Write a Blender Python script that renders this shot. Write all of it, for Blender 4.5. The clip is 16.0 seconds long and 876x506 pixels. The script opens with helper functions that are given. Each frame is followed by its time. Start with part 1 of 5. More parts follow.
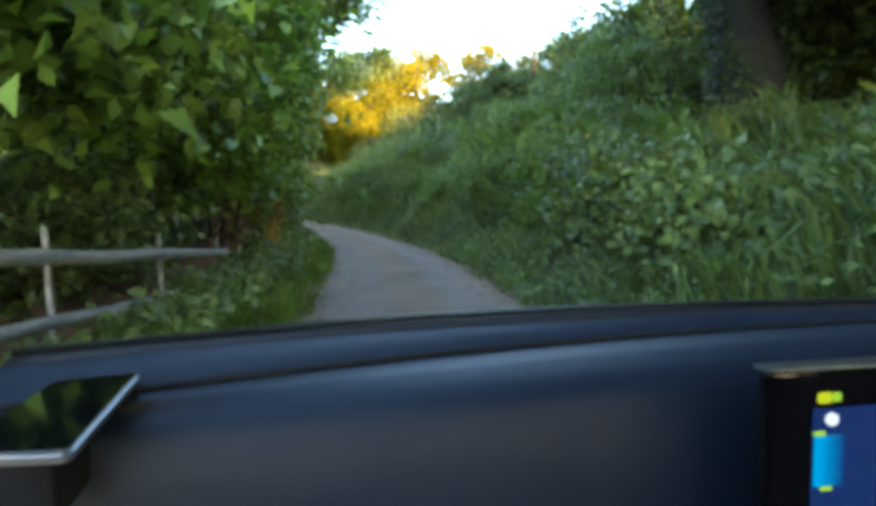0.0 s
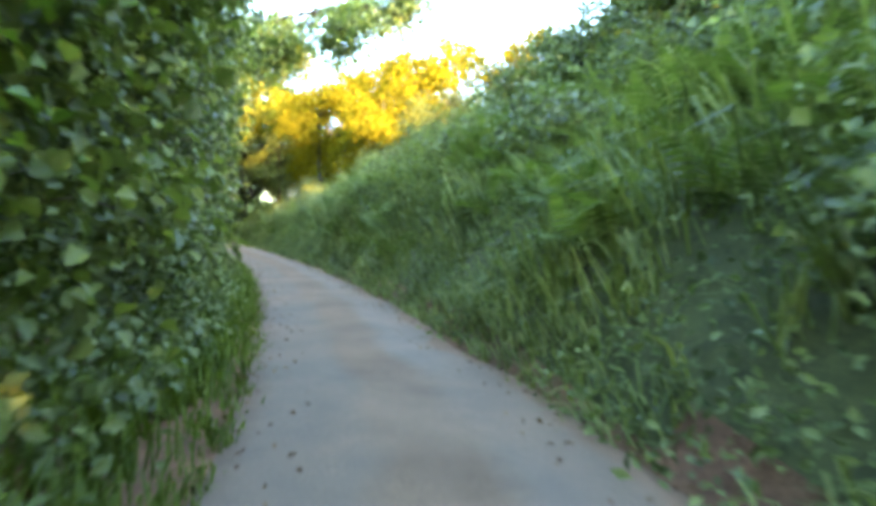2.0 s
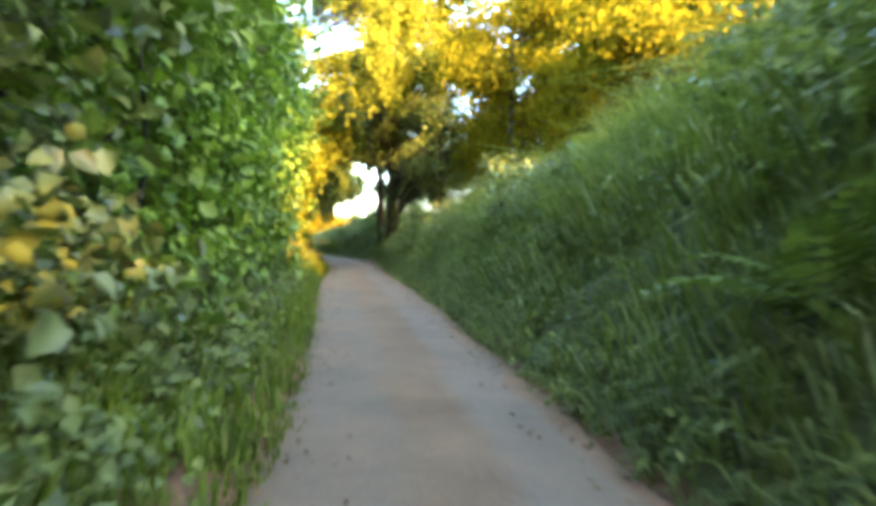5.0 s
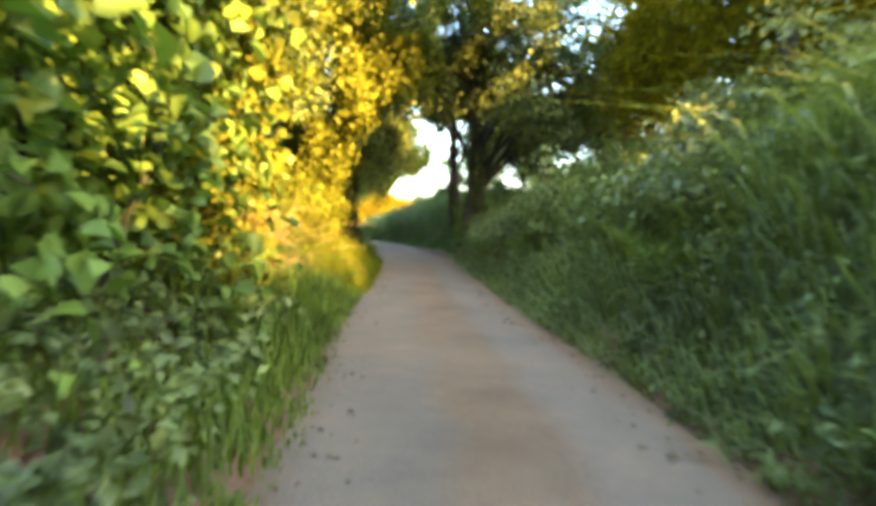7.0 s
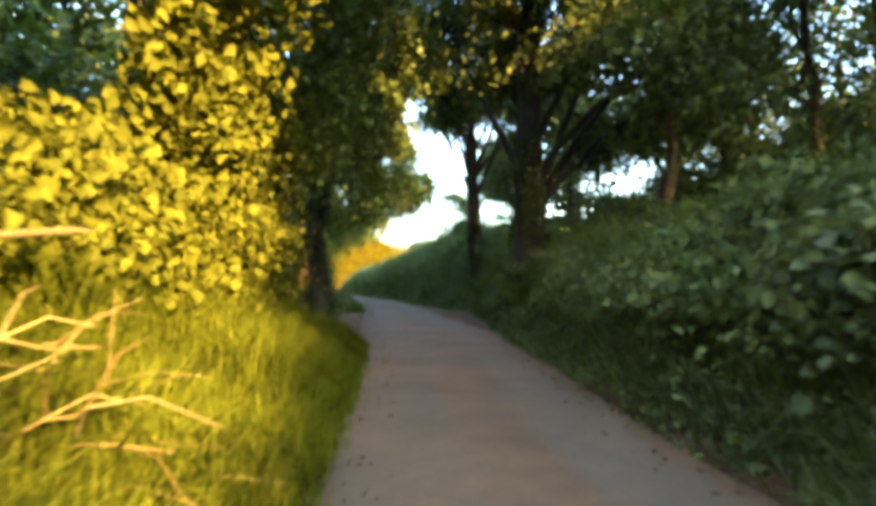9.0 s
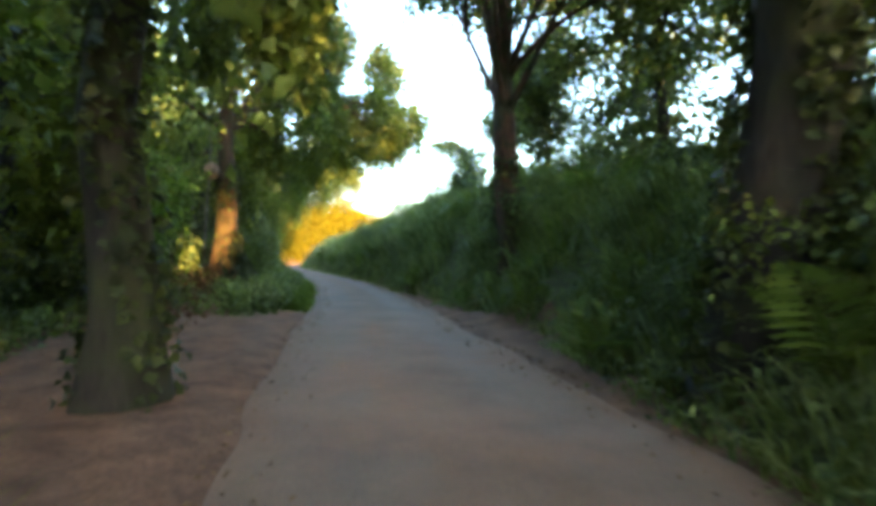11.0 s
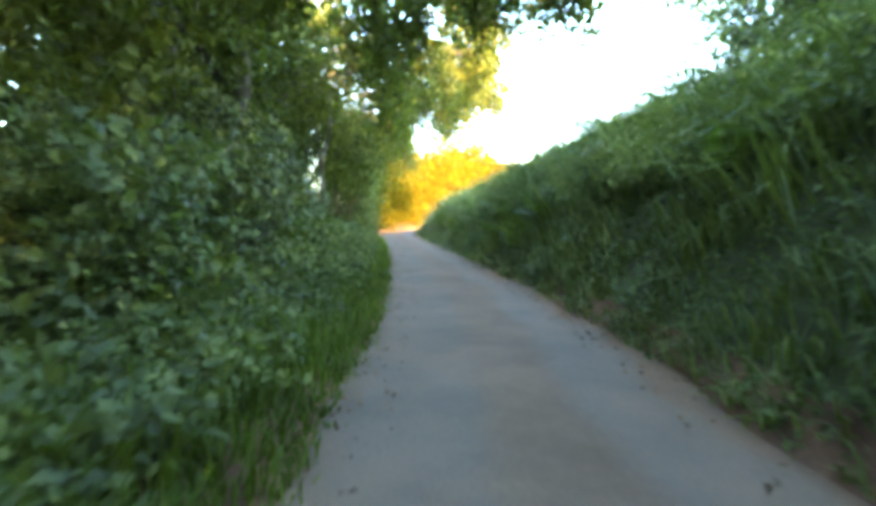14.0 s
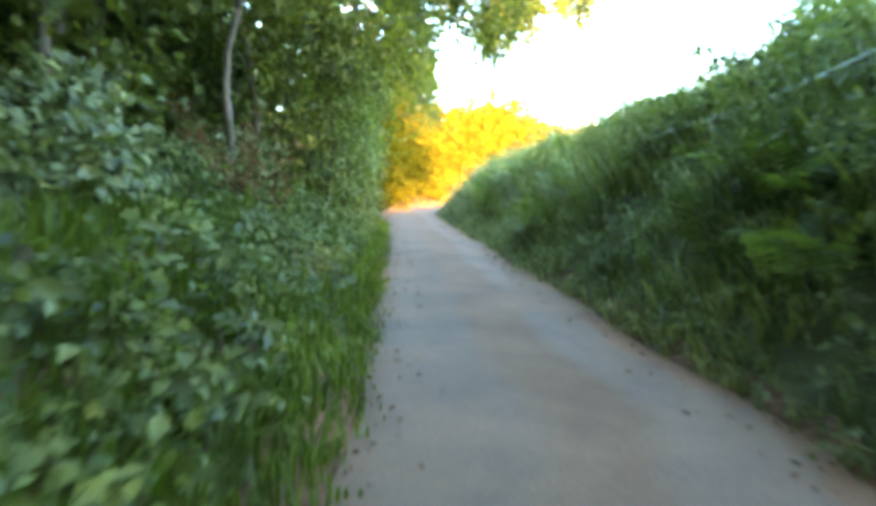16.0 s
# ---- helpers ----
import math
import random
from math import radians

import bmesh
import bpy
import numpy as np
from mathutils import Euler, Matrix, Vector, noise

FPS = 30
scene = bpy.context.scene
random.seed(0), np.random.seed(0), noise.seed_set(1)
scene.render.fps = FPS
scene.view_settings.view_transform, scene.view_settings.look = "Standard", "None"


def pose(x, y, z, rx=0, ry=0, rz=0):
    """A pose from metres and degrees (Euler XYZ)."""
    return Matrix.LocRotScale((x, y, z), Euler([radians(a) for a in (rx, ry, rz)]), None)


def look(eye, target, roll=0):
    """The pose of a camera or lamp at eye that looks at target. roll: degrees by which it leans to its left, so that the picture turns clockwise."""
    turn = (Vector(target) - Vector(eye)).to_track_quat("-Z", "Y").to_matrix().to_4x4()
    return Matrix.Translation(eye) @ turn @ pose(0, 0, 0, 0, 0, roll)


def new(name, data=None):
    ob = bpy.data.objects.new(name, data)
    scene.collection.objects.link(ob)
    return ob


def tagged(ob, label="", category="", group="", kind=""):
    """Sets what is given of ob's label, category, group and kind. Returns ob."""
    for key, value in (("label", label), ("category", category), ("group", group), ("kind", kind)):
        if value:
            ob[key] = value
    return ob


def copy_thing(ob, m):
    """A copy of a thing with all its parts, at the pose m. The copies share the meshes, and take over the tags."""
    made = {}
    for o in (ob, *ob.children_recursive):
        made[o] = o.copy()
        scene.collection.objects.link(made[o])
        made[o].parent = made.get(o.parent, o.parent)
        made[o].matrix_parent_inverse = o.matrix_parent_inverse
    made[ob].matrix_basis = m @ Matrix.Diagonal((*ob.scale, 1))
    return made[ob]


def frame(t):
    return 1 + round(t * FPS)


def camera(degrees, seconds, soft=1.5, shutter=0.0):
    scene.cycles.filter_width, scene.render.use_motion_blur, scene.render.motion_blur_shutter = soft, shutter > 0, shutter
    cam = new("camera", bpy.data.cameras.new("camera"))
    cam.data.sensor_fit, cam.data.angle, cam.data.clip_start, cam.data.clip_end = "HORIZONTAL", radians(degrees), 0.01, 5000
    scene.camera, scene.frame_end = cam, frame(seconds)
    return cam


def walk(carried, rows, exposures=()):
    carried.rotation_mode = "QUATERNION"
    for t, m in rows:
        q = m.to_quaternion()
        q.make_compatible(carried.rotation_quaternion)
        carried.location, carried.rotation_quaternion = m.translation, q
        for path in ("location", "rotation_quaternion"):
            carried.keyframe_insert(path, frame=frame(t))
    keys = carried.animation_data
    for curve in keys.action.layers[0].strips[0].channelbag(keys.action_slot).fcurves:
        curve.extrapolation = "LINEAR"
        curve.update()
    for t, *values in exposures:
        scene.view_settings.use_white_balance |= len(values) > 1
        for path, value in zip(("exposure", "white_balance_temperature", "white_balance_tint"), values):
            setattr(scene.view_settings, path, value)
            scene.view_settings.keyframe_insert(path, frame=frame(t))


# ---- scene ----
# ------------------------------------------------------------------ camera
cam = camera(70.8, 16.0, soft=4.6, shutter=0.28)
ROWS = [  # seconds, x, y, z, tilt, roll, heading
    (0.0, 0.00, 0.00, 1.25, 84.74, 1.31, 0.00),
    (0.034, 0.00, 0.00, 1.25, 84.74, 1.31, 0.00),
    (0.5, -0.32, 2.73, 1.25, 85.31, 0.16, -0.22),
    (1.0, -0.63, 5.53, 1.25, 86.71, -0.53, -0.09),
    (1.5, -0.93, 8.37, 1.25, 87.14, -0.84, 0.27),
    (2.0, -1.30, 11.20, 1.25, 87.60, -0.49, 0.64),
    (2.5, -1.71, 14.00, 1.25, 87.47, -0.55, 1.68),
    (3.0, -2.32, 16.75, 1.25, 87.51, -0.52, 3.48),
    (3.5, -3.17, 19.39, 1.25, 87.38, -0.20, 7.19),
    (4.0, -3.96, 21.95, 1.25, 86.85, 1.12, 10.45),
    (4.2, -4.28, 22.98, 1.25, 86.93, 0.81, 11.58),
    (4.7, -5.14, 25.57, 1.25, 88.21, 0.09, 14.04),
    (5.2, -6.09, 28.16, 1.25, 89.55, -0.03, 15.98),
    (5.7, -7.12, 30.74, 1.25, 90.03, -0.02, 17.63),
    (6.3, -8.49, 33.84, 1.25, 88.51, -0.11, 19.46),
    (6.5, -8.98, 34.87, 1.25, 87.44, -0.14, 20.11),
    (7.0, -10.23, 37.44, 1.25, 87.68, -0.64, 20.99),
    (7.5, -11.49, 40.02, 1.25, 88.49, -0.76, 21.81),
    (8.0, -12.71, 42.57, 1.25, 92.71, 0.05, 22.00),
    (8.5, -13.89, 45.06, 1.25, 92.59, 1.00, 20.96),
    (9.0, -14.96, 47.45, 1.25, 92.39, 1.27, 20.47),
    (9.5, -15.87, 49.82, 1.25, 89.74, 0.01, 19.63),
    (9.7, -16.26, 50.77, 1.25, 89.77, -0.14, 19.32),
    (10.2, -17.32, 53.15, 1.25, 89.89, -0.07, 18.52),
    (10.7, -18.47, 55.56, 1.25, 89.97, -0.00, 18.09),
    (11.2, -19.69, 57.99, 1.25, 89.99, -0.10, 18.46),
    (11.8, -21.14, 60.96, 1.25, 89.91, -0.57, 20.66),
    (12.0, -21.62, 61.96, 1.25, 89.87, -0.49, 21.84),
    (12.5, -22.79, 64.49, 1.25, 88.34, -0.63, 26.21),
    (13.0, -24.01, 67.05, 1.25, 87.71, -0.21, 27.91),
    (13.5, -25.34, 69.49, 1.25, 86.99, -0.20, 29.45),
    (14.0, -26.76, 71.88, 1.25, 86.37, 0.21, 30.47),
    (14.5, -28.25, 74.26, 1.25, 85.77, 1.07, 30.95),
    (15.0, -29.78, 76.65, 1.25, 85.45, 1.37, 31.25),
    (15.5, -31.44, 79.01, 1.25, 84.37, 0.07, 31.78),
    (16.0, -33.09, 81.35, 1.25, 83.79, -0.74, 32.07),
]
EXPOSURES = [(0, 3.8, 6100, 6), (1.0, 4.05, 6100, 6), (1.6, 4.5, 6150, 6), (3.0, 4.75, 6150, 6), (4.2, 4.5, 6200, 7), (6.5, 4.2, 6400, 8), (7.0, 4.2, 6400, 8), (8.0, 3.7, 6600, 10), (8.6, 3.6, 6400, 10), (9.1, 3.8, 6000, 9), (9.5, 4.05, 5900, 9), (9.7, 4.05, 5900, 9),
             (11.8, 4.0, 6000, 4), (12.5, 4.25, 5800, 3), (13.5, 4.45, 5800, 4), (14.2, 4.7, 5950, 5), (16, 4.9, 5950, 5)]  # seconds, stops, white balance
walk(cam, [(r[0], pose(*r[1:])) for r in ROWS], EXPOSURES)

# ------------------------------------------------------------------ sky and sun
SUN_HEADING, SUN_HEIGHT = 48.0, 14.0      # the light's way, degrees left of +y; degrees over the horizon
world = bpy.data.worlds.new("evening_sky")
scene.world = world
world.use_nodes = True
wn = world.node_tree
sky = wn.nodes.new("ShaderNodeTexSky")
sky.sky_type, sky.sun_disc = "NISHITA", False
sky.sun_elevation = radians(SUN_HEIGHT)
sky.sun_rotation = radians(180 - SUN_HEADING)
sky.dust_density, sky.ozone_density = 2.0, 1.0
wn.nodes["Background"].inputs["Strength"].default_value = 0.15
wn.links.new(sky.outputs[0], wn.nodes["Background"].inputs["Color"])
sun = new("sun", bpy.data.lights.new("sun", "SUN"))
sun.data.energy, sun.data.angle, sun.data.color = 4.0, radians(0.6), (1.0, 0.58, 0.17)
h, e = radians(SUN_HEADING), radians(SUN_HEIGHT)
way = Vector((-math.sin(h) * math.cos(e), math.cos(h) * math.cos(e), -math.sin(e)))
sun.matrix_world = look((40, -40, 40), Vector((40, -40, 40)) + way)

# ------------------------------------------------------------------ materials
def material(name):
    m = bpy.data.materials.new(name)
    m.use_nodes = True
    t = m.node_tree
    return m, t, t.nodes["Principled BSDF"], t.nodes["Material Output"]


def node(t, kind, **values):
    n = t.nodes.new(kind)
    for k, v in values.items():
        n.inputs[k.replace("_", " ")].default_value = v
    return n


def ramp(t, source, stops):
    r = t.nodes.new("ShaderNodeValToRGB")
    while len(r.color_ramp.elements) < len(stops):
        r.color_ramp.elements.new(0.5)
    for el, (p, c) in zip(r.color_ramp.elements, stops):
        el.position, el.color = p, (*c, 1)
    t.links.new(source, r.inputs[0])
    return r.outputs[0]


def noise_at(t, scale, detail=4.0, rough=0.6, coords="Object"):
    tc = t.nodes.new("ShaderNodeTexCoord")
    n = node(t, "ShaderNodeTexNoise", Scale=scale, Detail=detail, Roughness=rough)
    t.links.new(tc.outputs[coords], n.inputs["Vector"])
    return n.outputs["Fac"]


def mixed(t, fac, a, b, mode="MIX"):
    m = t.nodes.new("ShaderNodeMix")
    m.data_type, m.blend_type = "RGBA", mode
    for sock, val in ((m.inputs[0], fac), (m.inputs[6], a), (m.inputs[7], b)):
        if hasattr(val, "links"):
            t.links.new(val, sock)
        else:
            sock.default_value = val if isinstance(val, (int, float)) else (*val, 1)
    return m.outputs[2]


def bump(t, bsdf, height, strength=0.4, distance=0.02):
    b = node(t, "ShaderNodeBump", Strength=strength, Distance=distance)
    t.links.new(height, b.inputs["Height"])
    t.links.new(b.outputs[0], bsdf.inputs["Normal"])


def leaf_material(name, dark, mid, light, rough=0.5, thin=0.35, patch=0.5, gloss=0.3, even=False):
    """Leaves: a shade of its own for every leaf, drifting patch by patch, light passing through."""
    m, t, bsdf, out = material(name)
    geo = t.nodes.new("ShaderNodeNewGeometry")
    own = ramp(t, geo.outputs["Random Per Island"], [(0.0, dark), (0.5, mid), (1.0, light)])
    drift = ramp(t, noise_at(t, patch, 3), [(0.3, (0.82, 0.85, 0.9)), (0.7, (1.15, 1.15, 1.08))] if even else [(0.3, (0.52, 0.58, 0.66)), (0.7, (1.28, 1.32, 1.15))])
    colour = mixed(t, 1.0, own, drift, "MULTIPLY")
    t.links.new(colour, bsdf.inputs["Base Color"])
    bsdf.inputs["Roughness"].default_value = rough
    bsdf.inputs["Specular IOR Level"].default_value = gloss
    tr = t.nodes.new("ShaderNodeBsdfTranslucent")
    t.links.new(mixed(t, 1.0, colour, (1.25, 1.3, 0.5), "MULTIPLY"), tr.inputs["Color"])
    mix = t.nodes.new("ShaderNodeMixShader")
    mix.inputs[0].default_value = thin
    t.links.new(bsdf.outputs[0], mix.inputs[1])
    t.links.new(tr.outputs[0], mix.inputs[2])
    t.links.new(mix.outputs[0], out.inputs["Surface"])
    return m


def bark_material(name, dark, light, scale=6.0):
    m, t, bsdf, out = material(name)
    tc = t.nodes.new("ShaderNodeTexCoord")
    mp = t.nodes.new("ShaderNodeMapping")
    mp.inputs["Scale"].default_value = (1, 1, 0.22)
    t.links.new(tc.outputs["Object"], mp.inputs["Vector"])
    n = node(t, "ShaderNodeTexNoise", Scale=scale * 3, Detail=6.0, Roughness=0.7)
    t.links.new(mp.outputs[0], n.inputs["Vector"])
    base = ramp(t, n.outputs["Fac"], [(0.3, dark), (0.62, light)])
    moss = ramp(t, noise_at(t, 1.7, 4), [(0.44, (0, 0, 0)), (0.62, (0.75, 0.75, 0.75))])
    t.links.new(mixed(t, moss, base, (0.035, 0.045, 0.012)), bsdf.inputs["Base Color"])
    bsdf.inputs["Roughness"].default_value = 0.9
    bump(t, bsdf, n.outputs["Fac"], 0.8, 0.03)
    return m


def earth_material(name, dark, light, scale=2.0):
    m, t, bsdf, out = material(name)
    a = noise_at(t, scale, 8, 0.7)
    b = noise_at(t, scale * 14, 5, 0.7)
    base = ramp(t, a, [(0.32, dark), (0.68, light)])
    grain = ramp(t, b, [(0.35, (0.65, 0.65, 0.65)), (0.65, (1.2, 1.2, 1.2))])
    t.links.new(mixed(t, 1.0, base, grain, "MULTIPLY"), bsdf.inputs["Base Color"])
    bsdf.inputs["Roughness"].default_value = 0.95
    bump(t, bsdf, b, 0.6, 0.03)
    return m


def road_material():
    """Worn lane: grey wheel tracks, a brown line of dirt between them, sandy sides."""
    m, t, bsdf, out = material("worn_asphalt")
    uv = t.nodes.new("ShaderNodeUVMap")
    sep = t.nodes.new("ShaderNodeSeparateXYZ")
    t.links.new(uv.outputs[0], sep.inputs[0])
    wob = noise_at(t, 0.7, 4)
    add = t.nodes.new("ShaderNodeMath")
    add.operation = "MULTIPLY_ADD"
    t.links.new(wob, add.inputs[0])
    add.inputs[1].default_value = 0.22
    t.links.new(sep.outputs[0], add.inputs[2])
    tracks = ramp(t, add.outputs[0], [(0.06, (0.200, 0.118, 0.064)), (0.16, (0.175, 0.128, 0.090)), (0.24, (0.178, 0.148, 0.114)), (0.46, (0.168, 0.138, 0.104)),
                                      (0.54, (0.180, 0.122, 0.074)), (0.70, (0.168, 0.112, 0.066)), (0.78, (0.188, 0.156, 0.122)),
                                      (0.96, (0.208, 0.164, 0.122)), (1.06, (0.225, 0.138, 0.080))])
    dirt = ramp(t, noise_at(t, 0.45, 5, 0.6), [(0.42, (0, 0, 0)), (0.66, (0.8, 0.8, 0.8))])
    sandy = ramp(t, sep.outputs[1], [(0.55, (0, 0, 0)), (0.60, (0.85, 0.85, 0.85)), (0.71, (0.85, 0.85, 0.85)), (0.76, (0, 0, 0))])
    across = mixed(t, dirt, mixed(t, mixed(t, 1.0, sandy, ramp(t, wob, [(0.35, (0.3, 0.3, 0.3)), (0.6, (1, 1, 1))]), "MULTIPLY"), tracks, (0.250, 0.155, 0.095)), (0.190, 0.138, 0.092))
    big = ramp(t, noise_at(t, 0.9, 6, 0.65), [(0.3, (0.75, 0.74, 0.72)), (0.7, (1.2, 1.16, 1.1))])
    fine = noise_at(t, 60, 4, 0.8)
    chips = ramp(t, fine, [(0.3, (0.7, 0.7, 0.7)), (0.7, (1.28, 1.28, 1.28))])
    c = mixed(t, 1.0, mixed(t, 1.0, across, big, "MULTIPLY"), chips, "MULTIPLY")
    t.links.new(c, bsdf.inputs["Base Color"])
    bsdf.inputs["Roughness"].default_value = 0.85
    bump(t, bsdf, fine, 0.5, 0.008)
    return m


HAZEL = leaf_material("hazel_leaves", (0.068, 0.092, 0.024), (0.142, 0.182, 0.049), (0.22, 0.262, 0.073), gloss=0.35)
IVY = leaf_material("ivy_leaves", (0.074, 0.095, 0.034), (0.15, 0.182, 0.064), (0.245, 0.28, 0.105), rough=0.42, thin=0.22, gloss=0.45)
MAPLE = leaf_material("maple_leaves", (0.074, 0.124, 0.02), (0.15, 0.234, 0.04), (0.24, 0.33, 0.064), gloss=0.35)
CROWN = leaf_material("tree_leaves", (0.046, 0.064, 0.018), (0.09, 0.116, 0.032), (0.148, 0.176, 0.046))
# leaf green turned yellow in the colour itself, as under low sun
GOLD = leaf_material("sunlit_yellow_leaves", (0.088, 0.098, 0.01), (0.132, 0.142, 0.014), (0.175, 0.184, 0.02), rough=0.7, thin=0.45, gloss=0.08, even=True)
GRASS = leaf_material("grass_blades", (0.11, 0.138, 0.046), (0.195, 0.24, 0.082), (0.3, 0.33, 0.13), rough=0.5, patch=0.7)
VERGE = leaf_material("verge_grass_blades", (0.085, 0.125, 0.015), (0.125, 0.18, 0.022), (0.17, 0.225, 0.032), rough=0.65, patch=0.9)
WILLOW = leaf_material("pale_green_leaves", (0.075, 0.09, 0.018), (0.145, 0.168, 0.034), (0.22, 0.24, 0.052), thin=0.5)
# amber holds the evening sun's tint, put into the leaf colour
AMBER = leaf_material("sunlit_amber_leaves", (0.086, 0.08, 0.004), (0.124, 0.114, 0.006), (0.168, 0.15, 0.008), rough=0.75, thin=0.45, gloss=0.05, even=True)
# evening sun on the far hedge, put into its leaf colour
WILLOW_GOLD = leaf_material("sunlit_willow_leaves", (0.09, 0.072, 0.003), (0.13, 0.104, 0.004), (0.175, 0.136, 0.006), rough=0.75, thin=0.45, gloss=0.05, even=True)
# verge grass as lit by the sun: the light is part of its colour
SUN_GRASS = leaf_material("sunlit_grass_blades", (0.105, 0.125, 0.01), (0.14, 0.16, 0.013), (0.18, 0.2, 0.018), rough=0.8, patch=0.9, gloss=0.05)
# darker copy of the ivy leaves
DARK_IVY = leaf_material("dark_ivy_leaves", (.028, .038, .013), (.054, .068, .022), (.090, .105, .034))
WEED = leaf_material("bank_weeds", (0.078, 0.108, 0.034), (0.155, 0.2, 0.066), (0.24, 0.29, 0.105), patch=1.0, gloss=0.4)
FERN = leaf_material("fern_fronds", (0.08, 0.122, 0.026), (0.15, 0.21, 0.05), (0.23, 0.29, 0.076))
DRY = leaf_material("dry_twigs", (0.09, 0.062, 0.022), (0.175, 0.125, 0.048), (0.29, 0.22, 0.1), rough=0.8, thin=0.05, gloss=0.1)
DEAD = leaf_material("dead_bracken", (0.08, 0.047, 0.024), (0.15, 0.09, 0.046), (0.25, 0.16, 0.085), rough=0.8, thin=0.15, gloss=0.1)
BARK = bark_material("dark_bark", (0.009, 0.008, 0.007), (0.036, 0.031, 0.025))
BARK_PALE = bark_material("pale_bark", (0.10, 0.085, 0.065), (0.30, 0.26, 0.20))
# warm tan puts the low sun on the burl into its bark colour
BARK_BURL = bark_material("sunlit_burl_bark", (0.20, 0.105, 0.06), (0.46, 0.27, 0.17))
BARK_RED = bark_material("warm_bark", (0.018, 0.011, 0.006), (0.115, 0.060, 0.020), 4.0)
BARK_RUST = bark_material("rusty_dark_bark", (0.018, 0.013, 0.010), (0.13, 0.062, 0.030))
def ground_material(name, dark, light, scale=2.0):
    """Bare earth by the lane that gives way to meadow further off."""
    m = earth_material(name, dark, light, scale)
    t = m.node_tree
    bsdf = t.nodes["Principled BSDF"]
    bare = bsdf.inputs["Base Color"].links[0].from_socket
    meadow = ramp(t, noise_at(t, 0.35, 7, .7), [(.3, (.045, .07, .015)), (.7, (.11, .13, .035))])
    uv = t.nodes.new("ShaderNodeUVMap")
    sep = t.nodes.new("ShaderNodeSeparateXYZ")
    t.links.new(uv.outputs[0], sep.inputs[0])
    where = ramp(t, sep.outputs[0], [(.36, (0, 0, 0)), (.5, (1, 1, 1))])
    t.links.new(mixed(t, where, bare, meadow), bsdf.inputs["Base Color"])
    return m


SOIL = ground_material("bank_soil", (0.080, 0.044, 0.024), (0.265, 0.145, 0.076))
ROAD = road_material()
TURF = earth_material("mossy_turf", (0.045, 0.055, 0.018), (0.120, 0.145, 0.045), 3.0)

# ------------------------------------------------------------------ the lane's line
KNOTS = ((-60, 2), (-30, 5), (0, 6.6), (9, 6.5), (14, 9.5), (18, 15.5), (22, 17.5), (30, 21), (36, 25.2), (45, 25.6), (51, 22.4),
         (56, 24), (62, 26), (70, 25.2), (76, 28.5), (82, 32), (90, 35.3), (108, 37.5), (115, 34), (125, 8), (140, -30), (190, -40))
STEP = 0.25
LS = np.arange(-60, 190 + STEP / 2, STEP)
LH = np.radians(np.interp(LS, *zip(*KNOTS)))
mid_h = (LH[1:] + LH[:-1]) / 2
LX = np.concatenate([[0], np.cumsum(-np.sin(mid_h) * STEP)])
LY = np.concatenate([[0], np.cumsum(np.cos(mid_h) * STEP)])
start = int(np.argmin(np.abs(LS)))
LX, LY = LX - LX[start], LY - LY[start]
FAR_N = (math.cos(radians(20)), math.sin(radians(20)))


def table(*knots):
    xs, ys = zip(*knots)
    return lambda s: np.interp(s, xs, ys)


left_edge = table((-60, -.7), (15, -.7), (35, -.75), (48, -.85), (62, -1.0), (70, -1.3), (78, -1.3), (84, -1.1), (95, -1.0), (110, -.9))
right_edge = table((-60, 1.8), (10, 1.7), (18, 1.3), (34, 1.25), (45, 1.75), (56, 1.6), (64, 1.9), (72, 1.35), (84, 1.35), (98, 1.1))
bank_right = table((-60, 2.2), (0, 1.7), (9, 1.6), (14, 2.7), (25, 3.2), (34, 3.0), (40, 2.75), (46, 2.7), (55, 2.2), (62, 1.8), (70, 2.1), (76, 2.7), (85, 2.8), (95, 2.84), (105, 2.18), (120, 2.0), (190, 2.4))
bank_width = table((-60, 3.3), (60, 3.3), (64, 2.6), (71, 2.0), (80, 2.2), (88, 3.2))
foot_right = table((-60, .2), (64, .2), (70, 1.1), (75, 1.1), (80, .2))
rise_right = table((-60, .04), (50, .05), (58, .34), (70, .36), (80, .12), (90, .05))
ledge_right = table((-60, 0), (54, 0), (59, 2.4), (71, 2.4), (77, 0))
bank_left = table((-60, .25), (8, .25), (13, .8), (60, .8), (63, .1), (72, .1), (75.5, .2), (83, .3), (90, .8), (190, .9))
wide_left = table((-60, 1.6), (8, 1.6), (13, .5), (60, .5), (63, 4.0), (71, 4.0), (74.5, .8), (84, .5), (190, .5))


def at(s, d):
    """World x, y of a place s metres along the lane's line and d metres to its right."""
    s, d = np.asarray(s, float), np.asarray(d, float)
    hd = np.interp(s, LS, LH)
    near = np.clip(d, -14, 14)
    x = np.interp(s, LS, LX) + np.cos(hd) * near + FAR_N[0] * (d - near)
    y = np.interp(s, LS, LY) + np.sin(hd) * near + FAR_N[1] * (d - near)
    return x, y


